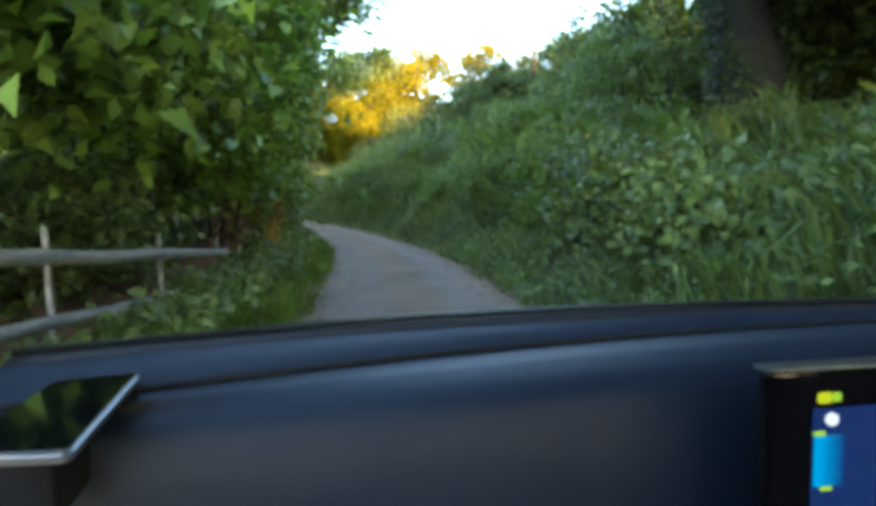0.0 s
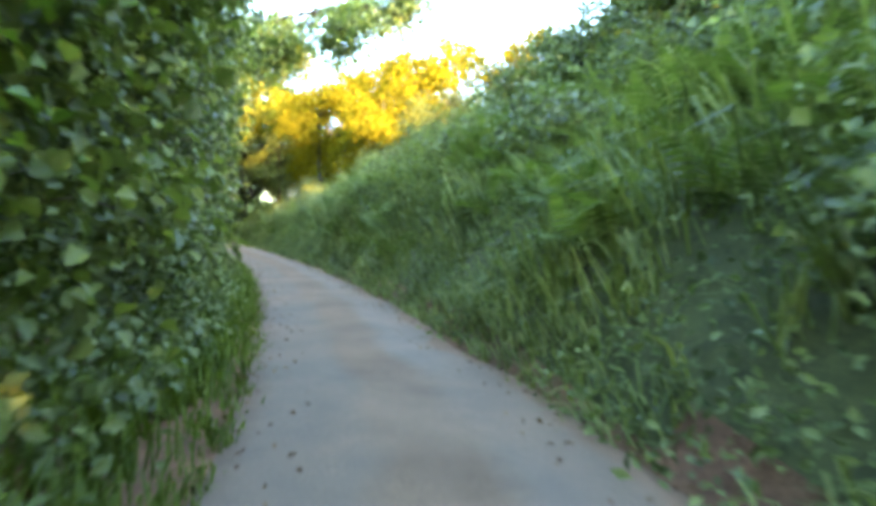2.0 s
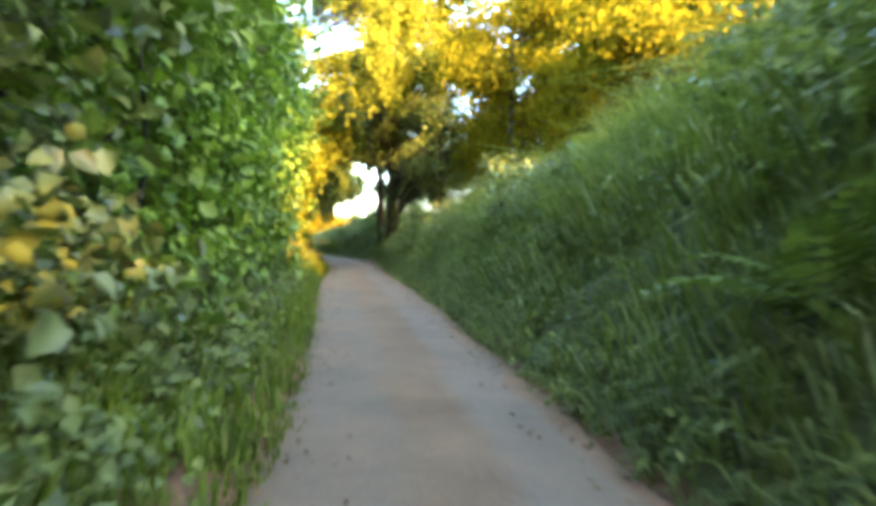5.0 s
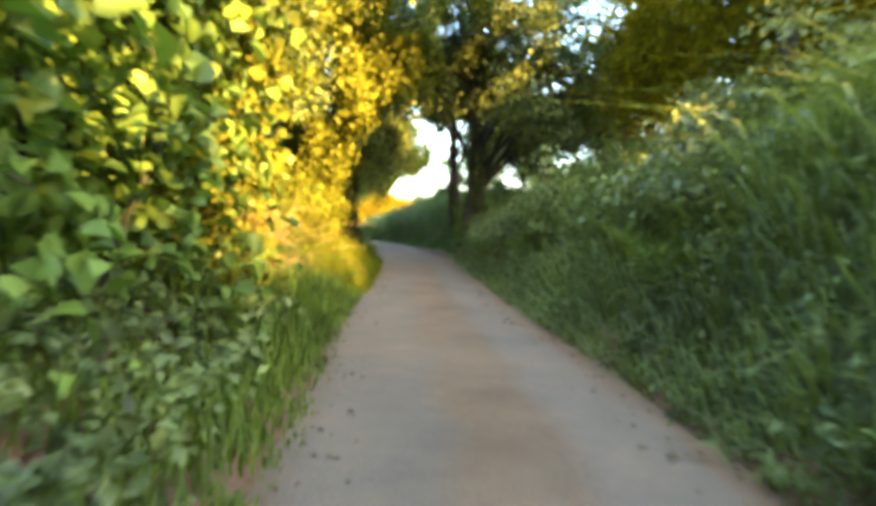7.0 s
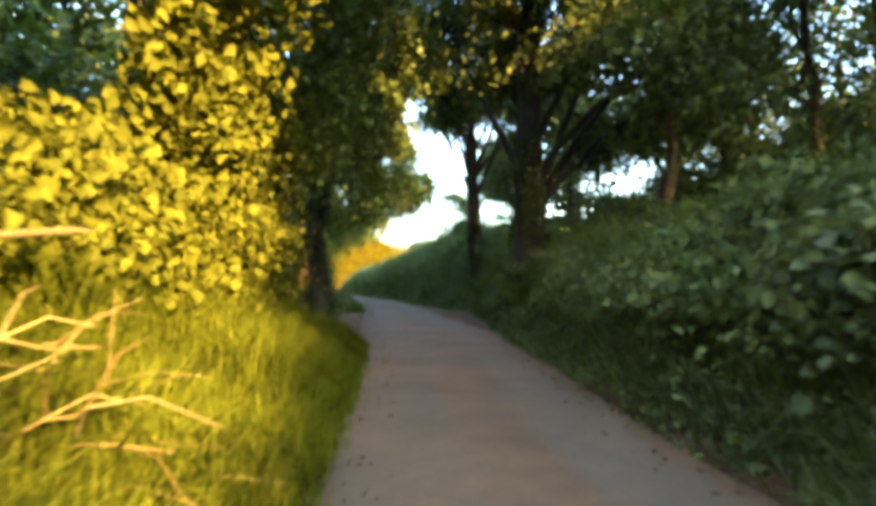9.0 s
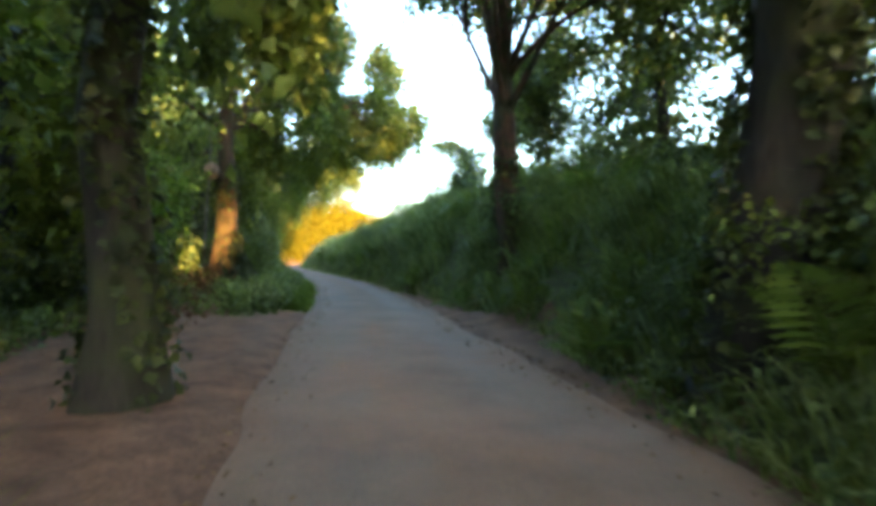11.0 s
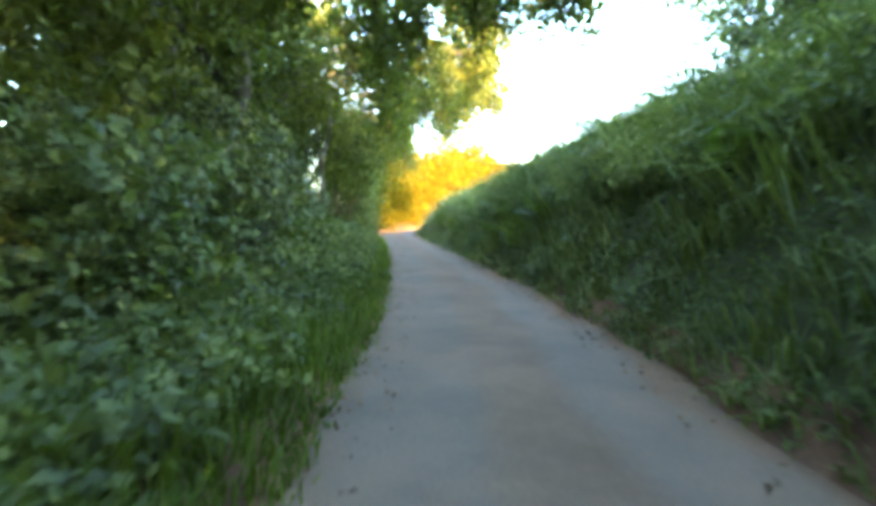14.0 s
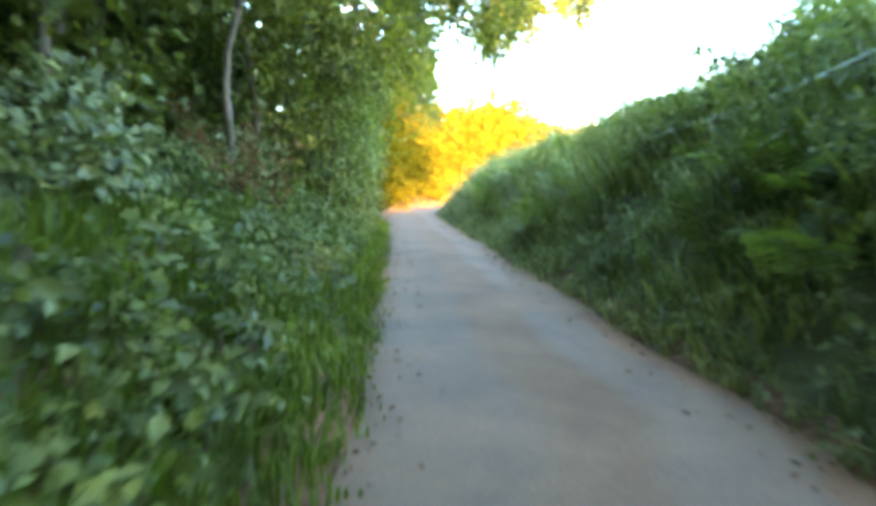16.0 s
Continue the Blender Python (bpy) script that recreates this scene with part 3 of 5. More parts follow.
# the wood beyond the pull-in
for k, (s, d, hgt) in enumerate(((66, -9, 11), (71, -11, 12), (77, -9.5, 12), (83, -10, 11), (70, -17, 12), (79, -16, 12), (62, -12, 12), (88, -12, 12), (75, -14, 11), (74, -7.2, 11), (67.5, -6.6, 11))):
    tree("tree", s, d, hgt, .2, [(s - 1.5, d + 1, 5 + k % 3, 3.2, 2.6, 2.4, 130), (s + 1.5, d, 8.5, 3.4, 3, 2.5, 130), (s, d + 1.2, 2.8, 2.8, 2, 1.4, 80)],
         20 + k, "shaded woodland tree with a slim dark trunk", WILLOW if k % 2 else HAZEL, size=.26, per=14, group="woodland trees")
# the big trunk with its burl
BIG_AT = (79.55, -3.75)
BIG = tree("tree", *BIG_AT, 14, .31, [(80, -3.4, 8.2, 2.6, 2.2, 1.8, 150), (84, -1.8, 8.4, 3.0, 2.4, 1.7, 200), (88, -1.0, 7.2, 2.6, 1.8, 1.5, 190), (82, -4, 11, 4, 3.5, 2.2, 180),
                                 (84.5, -4.0, 4.6, 2.2, 1.5, 2.2, 200), (85.2, -2.7, 5.6, 1.6, .9, 1.3, 170), (88.3, -3.0, 6.6, 1.8, 1.0, 1.2, 170), (84.5, -.6, 6.9, 2.2, 1.5, 1.3, 160), (86.5, .9, 7.2, 2.0, 1.5, 1.2, 190), (88.4, 2.3, 7.0, 1.9, 1.4, 1.0, 180), (90.2, .9, 6.7, 2.2, 1.6, 1.2, 200), (92.5, 1.2, 7.8, 2.4, 1.8, 1.2, 150), (92, -.9, 5.9, 2.2, 1.3, 1.4, 190), (88.6, 3.6, 7.3, 1.7, 1.2, 1.0, 160), (90.6, 2.8, 6.9, 1.7, 1.2, 1.0, 150), (83, -.5, 8.8, 2.2, 1.7, 1.3, 200), (86, 1.8, 8.8, 2.0, 1.6, 1.2, 190), (81, -1.6, 7.8, 2.0, 1.4, 1.3, 170), (77.5, -6.2, 6.5, 2.4, 1.8, 2.2, 170)],
           8, "big old tree with a pale burl and sunlit bark", WILLOW, BARK_RED, sides=16, weep=1.0, flare=1.7, sway=.02)
BIG_LINE, BIG_RADII = TRUNK_LINES[-1]
tree("tree", 90, -5.4, 11, .2, [(88, -5.8, 5.8, 2.4, 1.2, 2.2, 170), (92.5, -5.4, 6.4, 2.6, 1.2, 2.2, 220), (90, -5.6, 9.5, 3, 2.6, 2, 110), (95, -4.6, 6.6, 2.4, 1.8, 2.2, 200), (92, -5.6, 5.0, 2.6, 1.6, 2.0, 170)], 9, TALL, HAZEL)
tree("tree", 98, -5.0, 10, .15, [(96, -3.6, 6.2, 2.6, 1.7, 2.0, 200), (99.5, -3.4, 5.2, 2.4, 1.4, 1.8, 190), (98.5, 1.6, 8.2, 2.4, 1.6, 1.2, 160), (100.5, 2.8, 7.6, 2.0, 1.4, 1.1, 180), (99.5, -1.3, 6.4, 2.6, 1.9, 1.6, 220), (98, -4.5, 8.5, 3, 2.6, 2, 120), (102, -1.6, 5.0, 2.4, 1.5, 1.7, 200), (96.3, -1.1, 5.5, 1.5, .9, 1.0, 180), (99.4, .4, 6.8, 1.8, 1.3, 1.0, 200), (99.2, 1.9, 6.9, 1.3, 1.0, .7, 110)], 10, TALL, WILLOW, BARK_PALE, size=.14, weep=1.2)
tree("tree", 106, -4.8, 10, .15, [(103.5, -3.0, 5.4, 2.6, 1.6, 2.0, 180), (103, 1.2, 6.6, 2.6, 2.2, 1.5, 240), (107, 0, 5.8, 2.6, 1.8, 1.5, 210), (108, 2.6, 7.2, 2.2, 1.7, 1.2, 200), (103.8, 3.0, 7.2, 2.0, 1.3, 1.0, 180), (107.4, 4.0, 7.2, 1.8, 1.2, .9, 80), (109, 2.4, 6.2, 1.5, 1.0, .8, 60), (105.4, 4.4, 6.6, 1.2, .9, .8, 60), (114, .6, 5.8, 2.2, 1.4, 1.4, 160), (110, -2, 6.0, 2.8, 1.7, 1.8, 190), (106, -4, 8.4, 3, 2.6, 1.8, 110)], 11, TALL, WILLOW, BARK_PALE, size=.14, weep=1.2)
# slim pale stems in the thicket
for k, (s, d, r) in enumerate(((92.3, -4.35, .19), (92.0, -4.1, .06), (93.0, -4.5, .07), (96.15, -4.55, .10), (96.6, -4.6, .07), (95.2, -4.9, .06), (97.0, -3.0, .055), (99.8, -3.2, .07), (82.0, -4.65, .045), (87.4, -4.4, .07), (90.0, -5.6, .07))):
    tree("sapling", s, d, 10, r, [(s, d + .3, 7.2, 1.3, 1.2, .9, 50)], 60 + k, "slim sapling with a straight pale grey stem", HAZEL, BARK_PALE, size=.14, sides=8, group="pale saplings", fork=.8)
# on the right-hand bank
# the high clumps out of view are added to shade bank and hedge
tree("tree", 9.6, 6.1, 16, .6, [(11, 8.4, 4.9, 2.0, 1.3, 1.2, 240), (9.5, 10, 5.4, 2.0, 1.5, 1.4, 240), (4, 3.2, 7.4, 2.4, 1.8, 1.0, 300), (7, 3.4, 8.4, 2.4, 1.8, 1.0, 300), (1.5, 1.6, 8.6, 2.4, 1.8, 1.0, 280), (-1, 4.5, 7.0, 2.2, 1.8, 1.0, 280), (8, 9.5, 9, 4, 3.4, 3.5, 260), (3, 10, 11, 4, 4, 3.5, 220), (11, 10.5, 12.5, 4, 4, 2.5, 220), (6, 9.4, 6.4, 2.2, 1.8, 1.5, 120), (7, 7.6, 5.4, 2.2, 1.5, 1.0, 170), (3.5, 7.0, 5.2, 2.2, 1.5, 1.0, 170), (11.5, 8.4, 5.8, 2.2, 1.4, 1.2, 150), (9, 8.4, 7.8, 2.2, 1.6, 1.5, 230), (5.8, 10, 8.6, 2.2, 1.6, 1.6, 200), (12.5, 7.4, 7.4, 1.8, 1.4, 1.2, 170), (6.5, 6.0, 5.6, 1.9, 1.6, 1.0, 210), (3.0, 5.0, 6.6, 2.2, 1.8, 1.0, 230), (0.5, 4.0, 7.4, 2.2, 2.0, 1.0, 220), (7.5, 4.6, 7.6, 2.0, 1.8, 1.0, 210)], 12,
     "massive dark ivy-clad tree on top of the bank", CROWN, size=.24, per=16, sides=14, ivy=7)
# unseen trees behind the start, added to keep sun off lane and hedge
for k, (s, d) in enumerate(((-6, 9), (-16, 9), (-27, 8), (0, 15), (-12, 17), (-10, 22), (-18, 19))):
    tree("tree", s, d, 16, .3, [(s, d, 9, 3.8, 3.4, 3, 300), (s + 2.5, d - 1, 12.5, 3.4, 3.4, 2.4, 280), (s - 2, d, 5, 3.5, 3, 2.5, 120), (s - 1.5, d + 1, 14.5 if s < -5 else 11, 3, 3, 2, 200)] + ([(-2.5, 3.0, 8.2, 2.8, 2.4, 1.0, 90), (-6, 4.5, 8.8, 3, 2.6, 1.2, 90), (-1.5, 6.5, 7.8, 2.6, 2.2, 1.0, 90)] if k == 0 else []), 30 + k, TALL, CROWN, size=.52, per=8)
# high clumps out of view are added to shade the left hedge
for k, (s, d) in enumerate(((14.5, 11), (19, 11.2))):
    tree("tree", s, d, 12, .24, [(s - 1, d, 5.8, 2.4, 2.0, 1.4, 150), (s + .6, d - .4, 8.6 if k == 0 else 6.6, 2.6, 2.2, 1.3, 190)] + [(s, d, 10.8 if k == 0 else 12.4, 2.4, 2.2, 1.6, 150 if k == 0 else 240)] + ([(10.8, 14.4, 9.6, 2.2, 1.6, 1.2, 320), (12.4, 14.2, 10.4, 1.6, 1.6, 1.3, 320), (11.0, 14.6, 11.4, 1.9, 1.6, 1.2, 300), (9.2, 14.8, 10.6, 1.8, 1.6, 1.4, 260)] if k == 0 else []), 80 + k, TALL, CROWN, size=.24, per=16)
for k, (s, d) in enumerate(((17, 9.8), (21, 9.8), (25, 9.2), (14, 13), (20, 14))):
    tree("tree", s, d, 6.5, .13, [(s - .6, d, 5.4 - (s > 22), 1.9, 1.7, 1.3, 120), (s + .9, d + .6, 6.8 - 1.4 * (s > 22), 1.7, 1.7, 1.1, 90)], 36 + k, "small thorn tree on top of the bank", CROWN, size=.16)
# added trees whose crowns keep the sun off the bank's top
for k, (s, d) in enumerate(((22.5, 14.2), (26.6, 13.6), (30.6, 13.2))):
    tree("tree", s, d, 5.5, .13, [(s - 1.3, d, 6.9, 2.0, 1.6, 1.2, 240), (s + 1.0, d + .3, 8.3, 2.2, 1.6, 1.1, 280), (s, d - .4, 5.4, 2.2, 1.4, 1.0, 170)], 86 + k, "small tree added behind the bank to shade its top", CROWN, size=.22)
tree("tree", 65.0, 2.75, 14, .42, [(66.2, 2.7, 6.7, 1.9, 1.2, 1.0, 150), (65, 3.4, 9.2, 3.0, 2.6, 1.6, 220), (69.5, 1.2, 9.6, 3.2, 2.8, 1.6, 230), (62.5, 7.4, 7.4, 2.8, 2.2, 1.5, 170), (63, 3.6, 9.9, 2.6, 2.2, 1.3, 170), (65.5, 4.6, 6.9, 2.2, 1.6, 1.0, 170), (66, 8, 7.4, 2.4, 1.8, 1.1, 170), (69, 4.4, 7.6, 2.2, 1.8, 1.0, 150), (64.5, 2.4, 8.8, 2.0, 1.4, 1.1, 190), (67.5, 1.2, 8.9, 2.0, 1.5, 1.1, 160), (70, 3.2, 8.8, 2.2, 1.6, 1.2, 180), (66, 6, 8.7, 2.2, 1.8, 1.2, 180), (67, 5.9, 4.9, 1.8, 1.2, .8, 100), (68.6, 7.2, 5.5, 1.8, 1.4, .9, 110), (66.2, 7.4, 5.8, 1.8, 1.3, .9, 110)], 13,
     "dark broad tree leaning out from the bank", CROWN, sides=14, ivy=5, fork=.32)
tree("tree", 74.3, 3.4, 14, .34, [(73, 6.8, 7.4, 2.2, 1.8, 1.1, 170), (73.5, 2.6, 8.9, 2.0, 1.6, 1.3, 200), (72, 1.8, 7.8, 1.8, 1.2, 1.0, 140), (75.5, 1.6, 8.4, 2.2, 1.6, 1.1, 150), (72.5, 4.6, 8, 3.0, 2.6, 1.6, 200), (76, 2.6, 9.6, 3.0, 2.8, 1.6, 200), (74, 6, 10.8, 3.6, 3.4, 2.2, 180), (79, 6.2, 9.4, 2.4, 2.0, 1.2, 120), (78, 3.4, 9.0, 1.8, 1.4, 1.2, 60)], 14,
     "broad tree with reddish bark leaning out from the bank", CROWN, BARK_RUST, sides=14, ivy=3, fork=.4)
# warm bark on two of these trunks stands in for sunlight on them
for k, (s, d, hgt) in enumerate(((62.5, 5.45, 10), (75, 7.4, 10), (61.8, 8.2, 9), (64, 11.5, 11), (80, 10, 9), (70, 12, 11), (60, 15, 11), (68, 10, 11), (76, 13, 11), (72, 17, 11), (66, 16, 11))):
    much = .35 if k in (2, 3, 6) else 1.0
    tree("tree", s, d, hgt, .15, [(s - 1.5, d - 1, 6.0 + .5 * (k % 3), 2.7, 2.2, 1.6, int(150 * much)), (s + 1.5, d, 8.6, 3.0, 2.8, 2.0, int(140 * much)), (s + 1, d + .5, 5.0, 2.4, 1.6, 1.0, int(70 * much))], 40 + k, "slim tree on the terrace above the lane", CROWN,
         BARK_RED if k in (0, 2) else BARK, size=.2, per=14, core=1.6)
tree("tree", 89, 6.8, 4.5, .08, [(89, 6.6, 6.0, 1.2, 1.2, 1.1, 70), (90, 7, 5.0, 1.2, 1.2, .8, 50)], 16, "small slender tree on top of the bank", CROWN, size=.13)
tree("tree", 83, 7.8, 8, .13, [(80, 5.8, 6.2, 1.5, 1.1, 1.0, 170), (81.8, 6.6, 7.6, 1.6, 1.2, 1.0, 170), (79.2, 6.6, 7.4, 1.6, 1.2, 1.1, 170), (81.5, 6.4, 7.6, 1.9, 1.5, 1.1, 150), (83.5, 6.8, 8.4, 1.6, 1.4, 1.0, 110), (83, 7.6, 6.2, 2, 1.7, 1.4, 150), (84.6, 8, 4.9, 1.6, 1.5, 1.0, 90), (85.9, 7.4, 6.7, 1.5, 1.2, 1.1, 190), (86.6, 8.3, 7.9, 1.7, 1.4, 1.1, 200), (84.8, 8.6, 8.6, 1.6, 1.4, 1.0, 150)], 19, "small slender tree on top of the bank", CROWN, size=.15)
tree("tree", 92, 8.2, 5, .09, [(92, 8, 6.2, 1.7, 1.4, 1.0, 110), (93.5, 7.4, 7.0, 1.4, 1.2, .8, 70)], 15, "small slender tree on top of the bank", CROWN, size=.13)
tree("tree", 86, 5.4, 3, .07, [(86, 5.2, 4.3, 1.2, 1.0, .8, 80)], 17, "small slender tree on top of the bank", CROWN, size=.13)


# ------------------------------------------------------------------ hedges and shrubs
def shrub(name, s0, s1, d0, tall, deep, count, seed, label, leaf=None, size=.09, side=-1, foot=0.0, fine=True, group="hedge along the lane", lean=.12, stems=4, ragged=.18, pale=0):
    """A stretch of hedge from s0 to s1 whose face stands at d0; side -1: the lane's left."""
    leaf = leaf or HAZEL
    rr = np.random.RandomState(seed)
    mid = place((s0 + s1) / 2, d0 + side * deep * .4)
    ob = thing(name, mid, label, "shrub", group)
    for k in range(stems):
        s, d = rr.uniform(s0, s1), d0 + side * rr.uniform(.4, deep)
        p0 = np.array(place(s, d, -.08))
        p2 = np.array(place(s + rr.normal() * .6, d - side * rr.uniform(0, .7), tall * rr.uniform(.6, .95)))
        p1 = (p0 + p2) / 2 + rr.normal(size=3) * .2
        part("stem", mesh_from("stem", *tube(np.array([p0, p1, p2]), [.035, .022, .008], 5), BARK, True), ob)
    for k in range(pale):
        s, z = rr.uniform(s0, s1), rr.uniform(.5, tall * .6)
        p0 = np.array(place(s, d0 + side * .5, z))
        p2 = np.array(place(s + rr.uniform(-1.1, 1.1), d0 - side * (.12 + lean * z), z + rr.uniform(.5, 1.3)))
        part("branch", mesh_from("branch", *tube(np.array([p0, (p0 + p2) / 2 + [0, 0, .12], p2]), [.016, .012, .005], 5), BARK_PALE, True), ob, "pale bare branch")
    twigs = max(1, count // 14)
    s = rr.uniform(s0 - .25, s1 + .25, twigs)
    hz = rr.uniform(0, 1, twigs) ** .85
    top = tall * (1 + ragged * rough(s, 0, 1.0, seed) + ragged * .6 * rough(s, 5, .35, seed))
    z = foot + hz * (top - foot)
    bulge = .42 * rough(s * 1.0, z * 1.2, .8, seed * .37) + .2 * rough(s, z, .3, seed)
    deepf = rr.uniform(0, 1, twigs) ** 1.8
    d = d0 + side * (deepf * deep) - side * (bulge + lean * (z - 1.2) * (z > 1.2))
    x, y = at(s, d)
    zz = z + ground_z(s, d0 + side * .6)
    pts = sprays(np.stack([x, y, zz], -1), 14, size * 1.8, rr, .45)
    hd = np.interp((s0 + s1) / 2, LS, LH)
    out = np.array([math.cos(hd), math.sin(hd), 0.1]) * -side
    v, f = leaves(pts, size, rr, .45, out * .9, long=1.2, fine=fine, up=.2 if leaf in (GOLD, WILLOW_GOLD) else .8)
    fill = max(1, count // 7)
    fs, fz = rr.uniform(s0 - .2, s1 + .2, fill), foot + rr.uniform(0, .9, fill) * (tall - foot)
    fx, fy = at(fs, d0 + side * (rr.uniform(.5, 1.1, fill) * deep - lean * (fz - 1.2) * (fz > 1.2)))
    v2, f2 = leaves(np.stack([fx, fy, fz + ground_z(fs, d0 + side * .6)], -1), size * 2, rr, .4, out * .6, long=1.1, fine=fine)
    v, f = joined([(v, f), (v2, f2)])
    part("foliage", mesh_from("foliage", v, f, leaf), ob)
    return ob


SHADE = "dense shaded green hedge shrub at the lane's edge"
GLOW = "dense hedge shrub glowing yellow in low sunlight"
k = 0
for s in np.arange(9.5, 62, 2.5):
    k += 1
    kind = IVY if k % 4 == 1 else HAZEL
    tall = 4.8 + .7 * math.sin(k * 1.7)
    if 46.5 < s < 54:
        # darker leaf colour puts the recess's shade into the hedge
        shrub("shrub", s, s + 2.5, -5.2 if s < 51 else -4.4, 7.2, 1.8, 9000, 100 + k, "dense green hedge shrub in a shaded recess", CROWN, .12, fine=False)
    elif 54 < s < 58:
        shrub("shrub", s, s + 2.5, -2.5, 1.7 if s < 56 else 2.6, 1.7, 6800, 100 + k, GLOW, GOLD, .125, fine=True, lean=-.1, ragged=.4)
    else:
        # from s 43 on the hedge takes the sunlit yellow leaf colour
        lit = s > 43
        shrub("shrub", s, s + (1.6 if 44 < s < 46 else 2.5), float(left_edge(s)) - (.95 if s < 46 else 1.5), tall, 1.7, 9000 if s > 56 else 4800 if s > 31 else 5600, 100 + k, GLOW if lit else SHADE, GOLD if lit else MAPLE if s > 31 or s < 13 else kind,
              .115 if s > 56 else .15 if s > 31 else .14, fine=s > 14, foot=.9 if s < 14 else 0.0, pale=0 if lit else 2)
for s in np.arange(82, 100, 3.0):
    k += 1
    shrub("shrub", s, s + 3, float(left_edge(s)) - (1.6 if s < 88 else 2.1), (1.3 if s < 84 else 2.25 if s < 87 else 1.15 if s < 90 else .95) + .2 * math.sin(k * 2.1), 2.4, 5600 if s < 87 else 4200, 100 + k,
          "low shaded bramble and hazel thicket under trees", IVY if k % 2 else WEED, .115, lean=-.35, ragged=.3)
for s in np.arange(100, 113, 3.0):
    k += 1
    shrub("shrub", s, s + 3, float(left_edge(s)) - .65, 3.6 + .4 * math.sin(k * 2.1), 1.8, 5200, 100 + k,
          "tall shaded hazel shoots at the lane's edge", HAZEL, .11, fine=False, lean=.05)
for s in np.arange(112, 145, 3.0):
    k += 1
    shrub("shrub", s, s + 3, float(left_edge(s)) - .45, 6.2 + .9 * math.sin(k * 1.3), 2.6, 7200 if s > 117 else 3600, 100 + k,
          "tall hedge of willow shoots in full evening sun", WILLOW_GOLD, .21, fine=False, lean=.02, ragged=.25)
for s, d, tall in ((66, -7.5, 1.6), (70, -5.8, 1.3), (73.8, -4.4, 1.0), (76.5, -5.2, .5), (81.2, -3.2, .4), (77, -6.5, 2.0), (81.5, -6, 2.4), (72, -8.5, 2.6), (5, -3.4, 1.0), (1.5, -3.4, 1.0), (8.5, -2.9, 1.3), (11.6, -3.5, 1.3), (5, -5.6, 2.2), (1, -5.6, 2.2), (9, -4.9, 3.4), (12.2, -4.6, 4.2), (15.2, -4.4, 4.4)):
    k += 1
    # between s 60 and 84 a darker leaf colour stands in for shade
    shrub("shrub", s - 1.6, s + 1.6, d, tall, 1.6, 3200, 100 + k, "low woodland undergrowth shrub in dappled light", CROWN if 60 < s < 84 else WEED, .13, fine=False, group="undergrowth", ragged=.3)
for s, d, tall in ((64, -20, 11), (71, -21, 12), (78, -20, 12), (85, -17, 11), (57, -14, 6), (48, -7.4, 8), (54.5, -7.0, 9), (60.5, -7.6, 8), (4, -6.6, 6), (2, -8.6, 9), (8, -8.2, 9), (-4, -9.5, 9), (14, -7.6, 9), (92, -12, 8), (100, -10, 8), (107, -9, 8), (66, -16, 6), (74, -17, 8), (83, -13.5, 8), (86, -8, 9), (92, -6.6, 8), (100, -4.9, 5.4), (97.5, -6.2, 8), (103, -6.2, 8), (91, -8.5, 11), (97, -8, 11), (103, -8, 11), (99.5, -5.2, 4.6), (103, -4.6, 5.6), (81.5, -7.2, 9), (83, -10.5, 10), (79, -12, 10)):
    k += 1
    shrub("shrub", s - 3.8, s + 3.8, d, tall, 2.2, 2300, 100 + k, "shaded thicket deep in the wood", HAZEL if 60 < s < 110 else CROWN, .3, fine=False, group="deep thicket", ragged=.3)
for s, d, tall in ((60, 21, 4.6), (66, 22, 4.8), (72, 22, 5.6), (79, 19, 5.0), (85, 14, 2.4), (14.5, 12.6, 3.6), (10, 9.6, 2.8), (17.5, 11.2, 1.7)):
    k += 1
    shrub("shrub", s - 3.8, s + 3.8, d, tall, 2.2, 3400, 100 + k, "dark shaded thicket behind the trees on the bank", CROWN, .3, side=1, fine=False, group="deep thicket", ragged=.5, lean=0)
for s, d, tall in ((100.5, -4.6, 4.4), (105.5, -5.0, 5.2), (110.5, -4.6, 5.4)):
    k += 1
    shrub("shrub", s - 2.6, s + 2.6, d, tall, 2.0, 5200, 100 + k, "shaded hazel thicket behind pale saplings", HAZEL, .17, fine=False, group="deep thicket", ragged=.3, lean=0)
for s in (46.6, 48.6, 50.6, 52.2):
    k += 1
    shrub("bramble", s, s + 2, -2.5, 1.15, 1.1, 1500, 100 + k, "bramble in sunlit yellow leaf colour growing through dead brushwood", GOLD, .1, fine=True, group="bramble mounds", lean=-.3, stems=2, ragged=.5)
# dark bushes along the back of the terrace
for s, d, tall in ((72.0, 5.6, .9), (71.0, 7.2, 1.2), (69.6, 8.6, 1.5), (67.4, 9.8, 1.6), (64.8, 10.6, 1.9), (62.0, 11.4, 2.2), (59.5, 12.0, 2.4)):
    k += 1
    shrub("shrub", s - 1.5, s + 1.5, d, tall, 1.3, 3000, 100 + k, "low dark bush along the back of the terrace", CROWN, .13, side=1, fine=False, group="bushes on the terrace", lean=-.1, stems=3, ragged=.25)
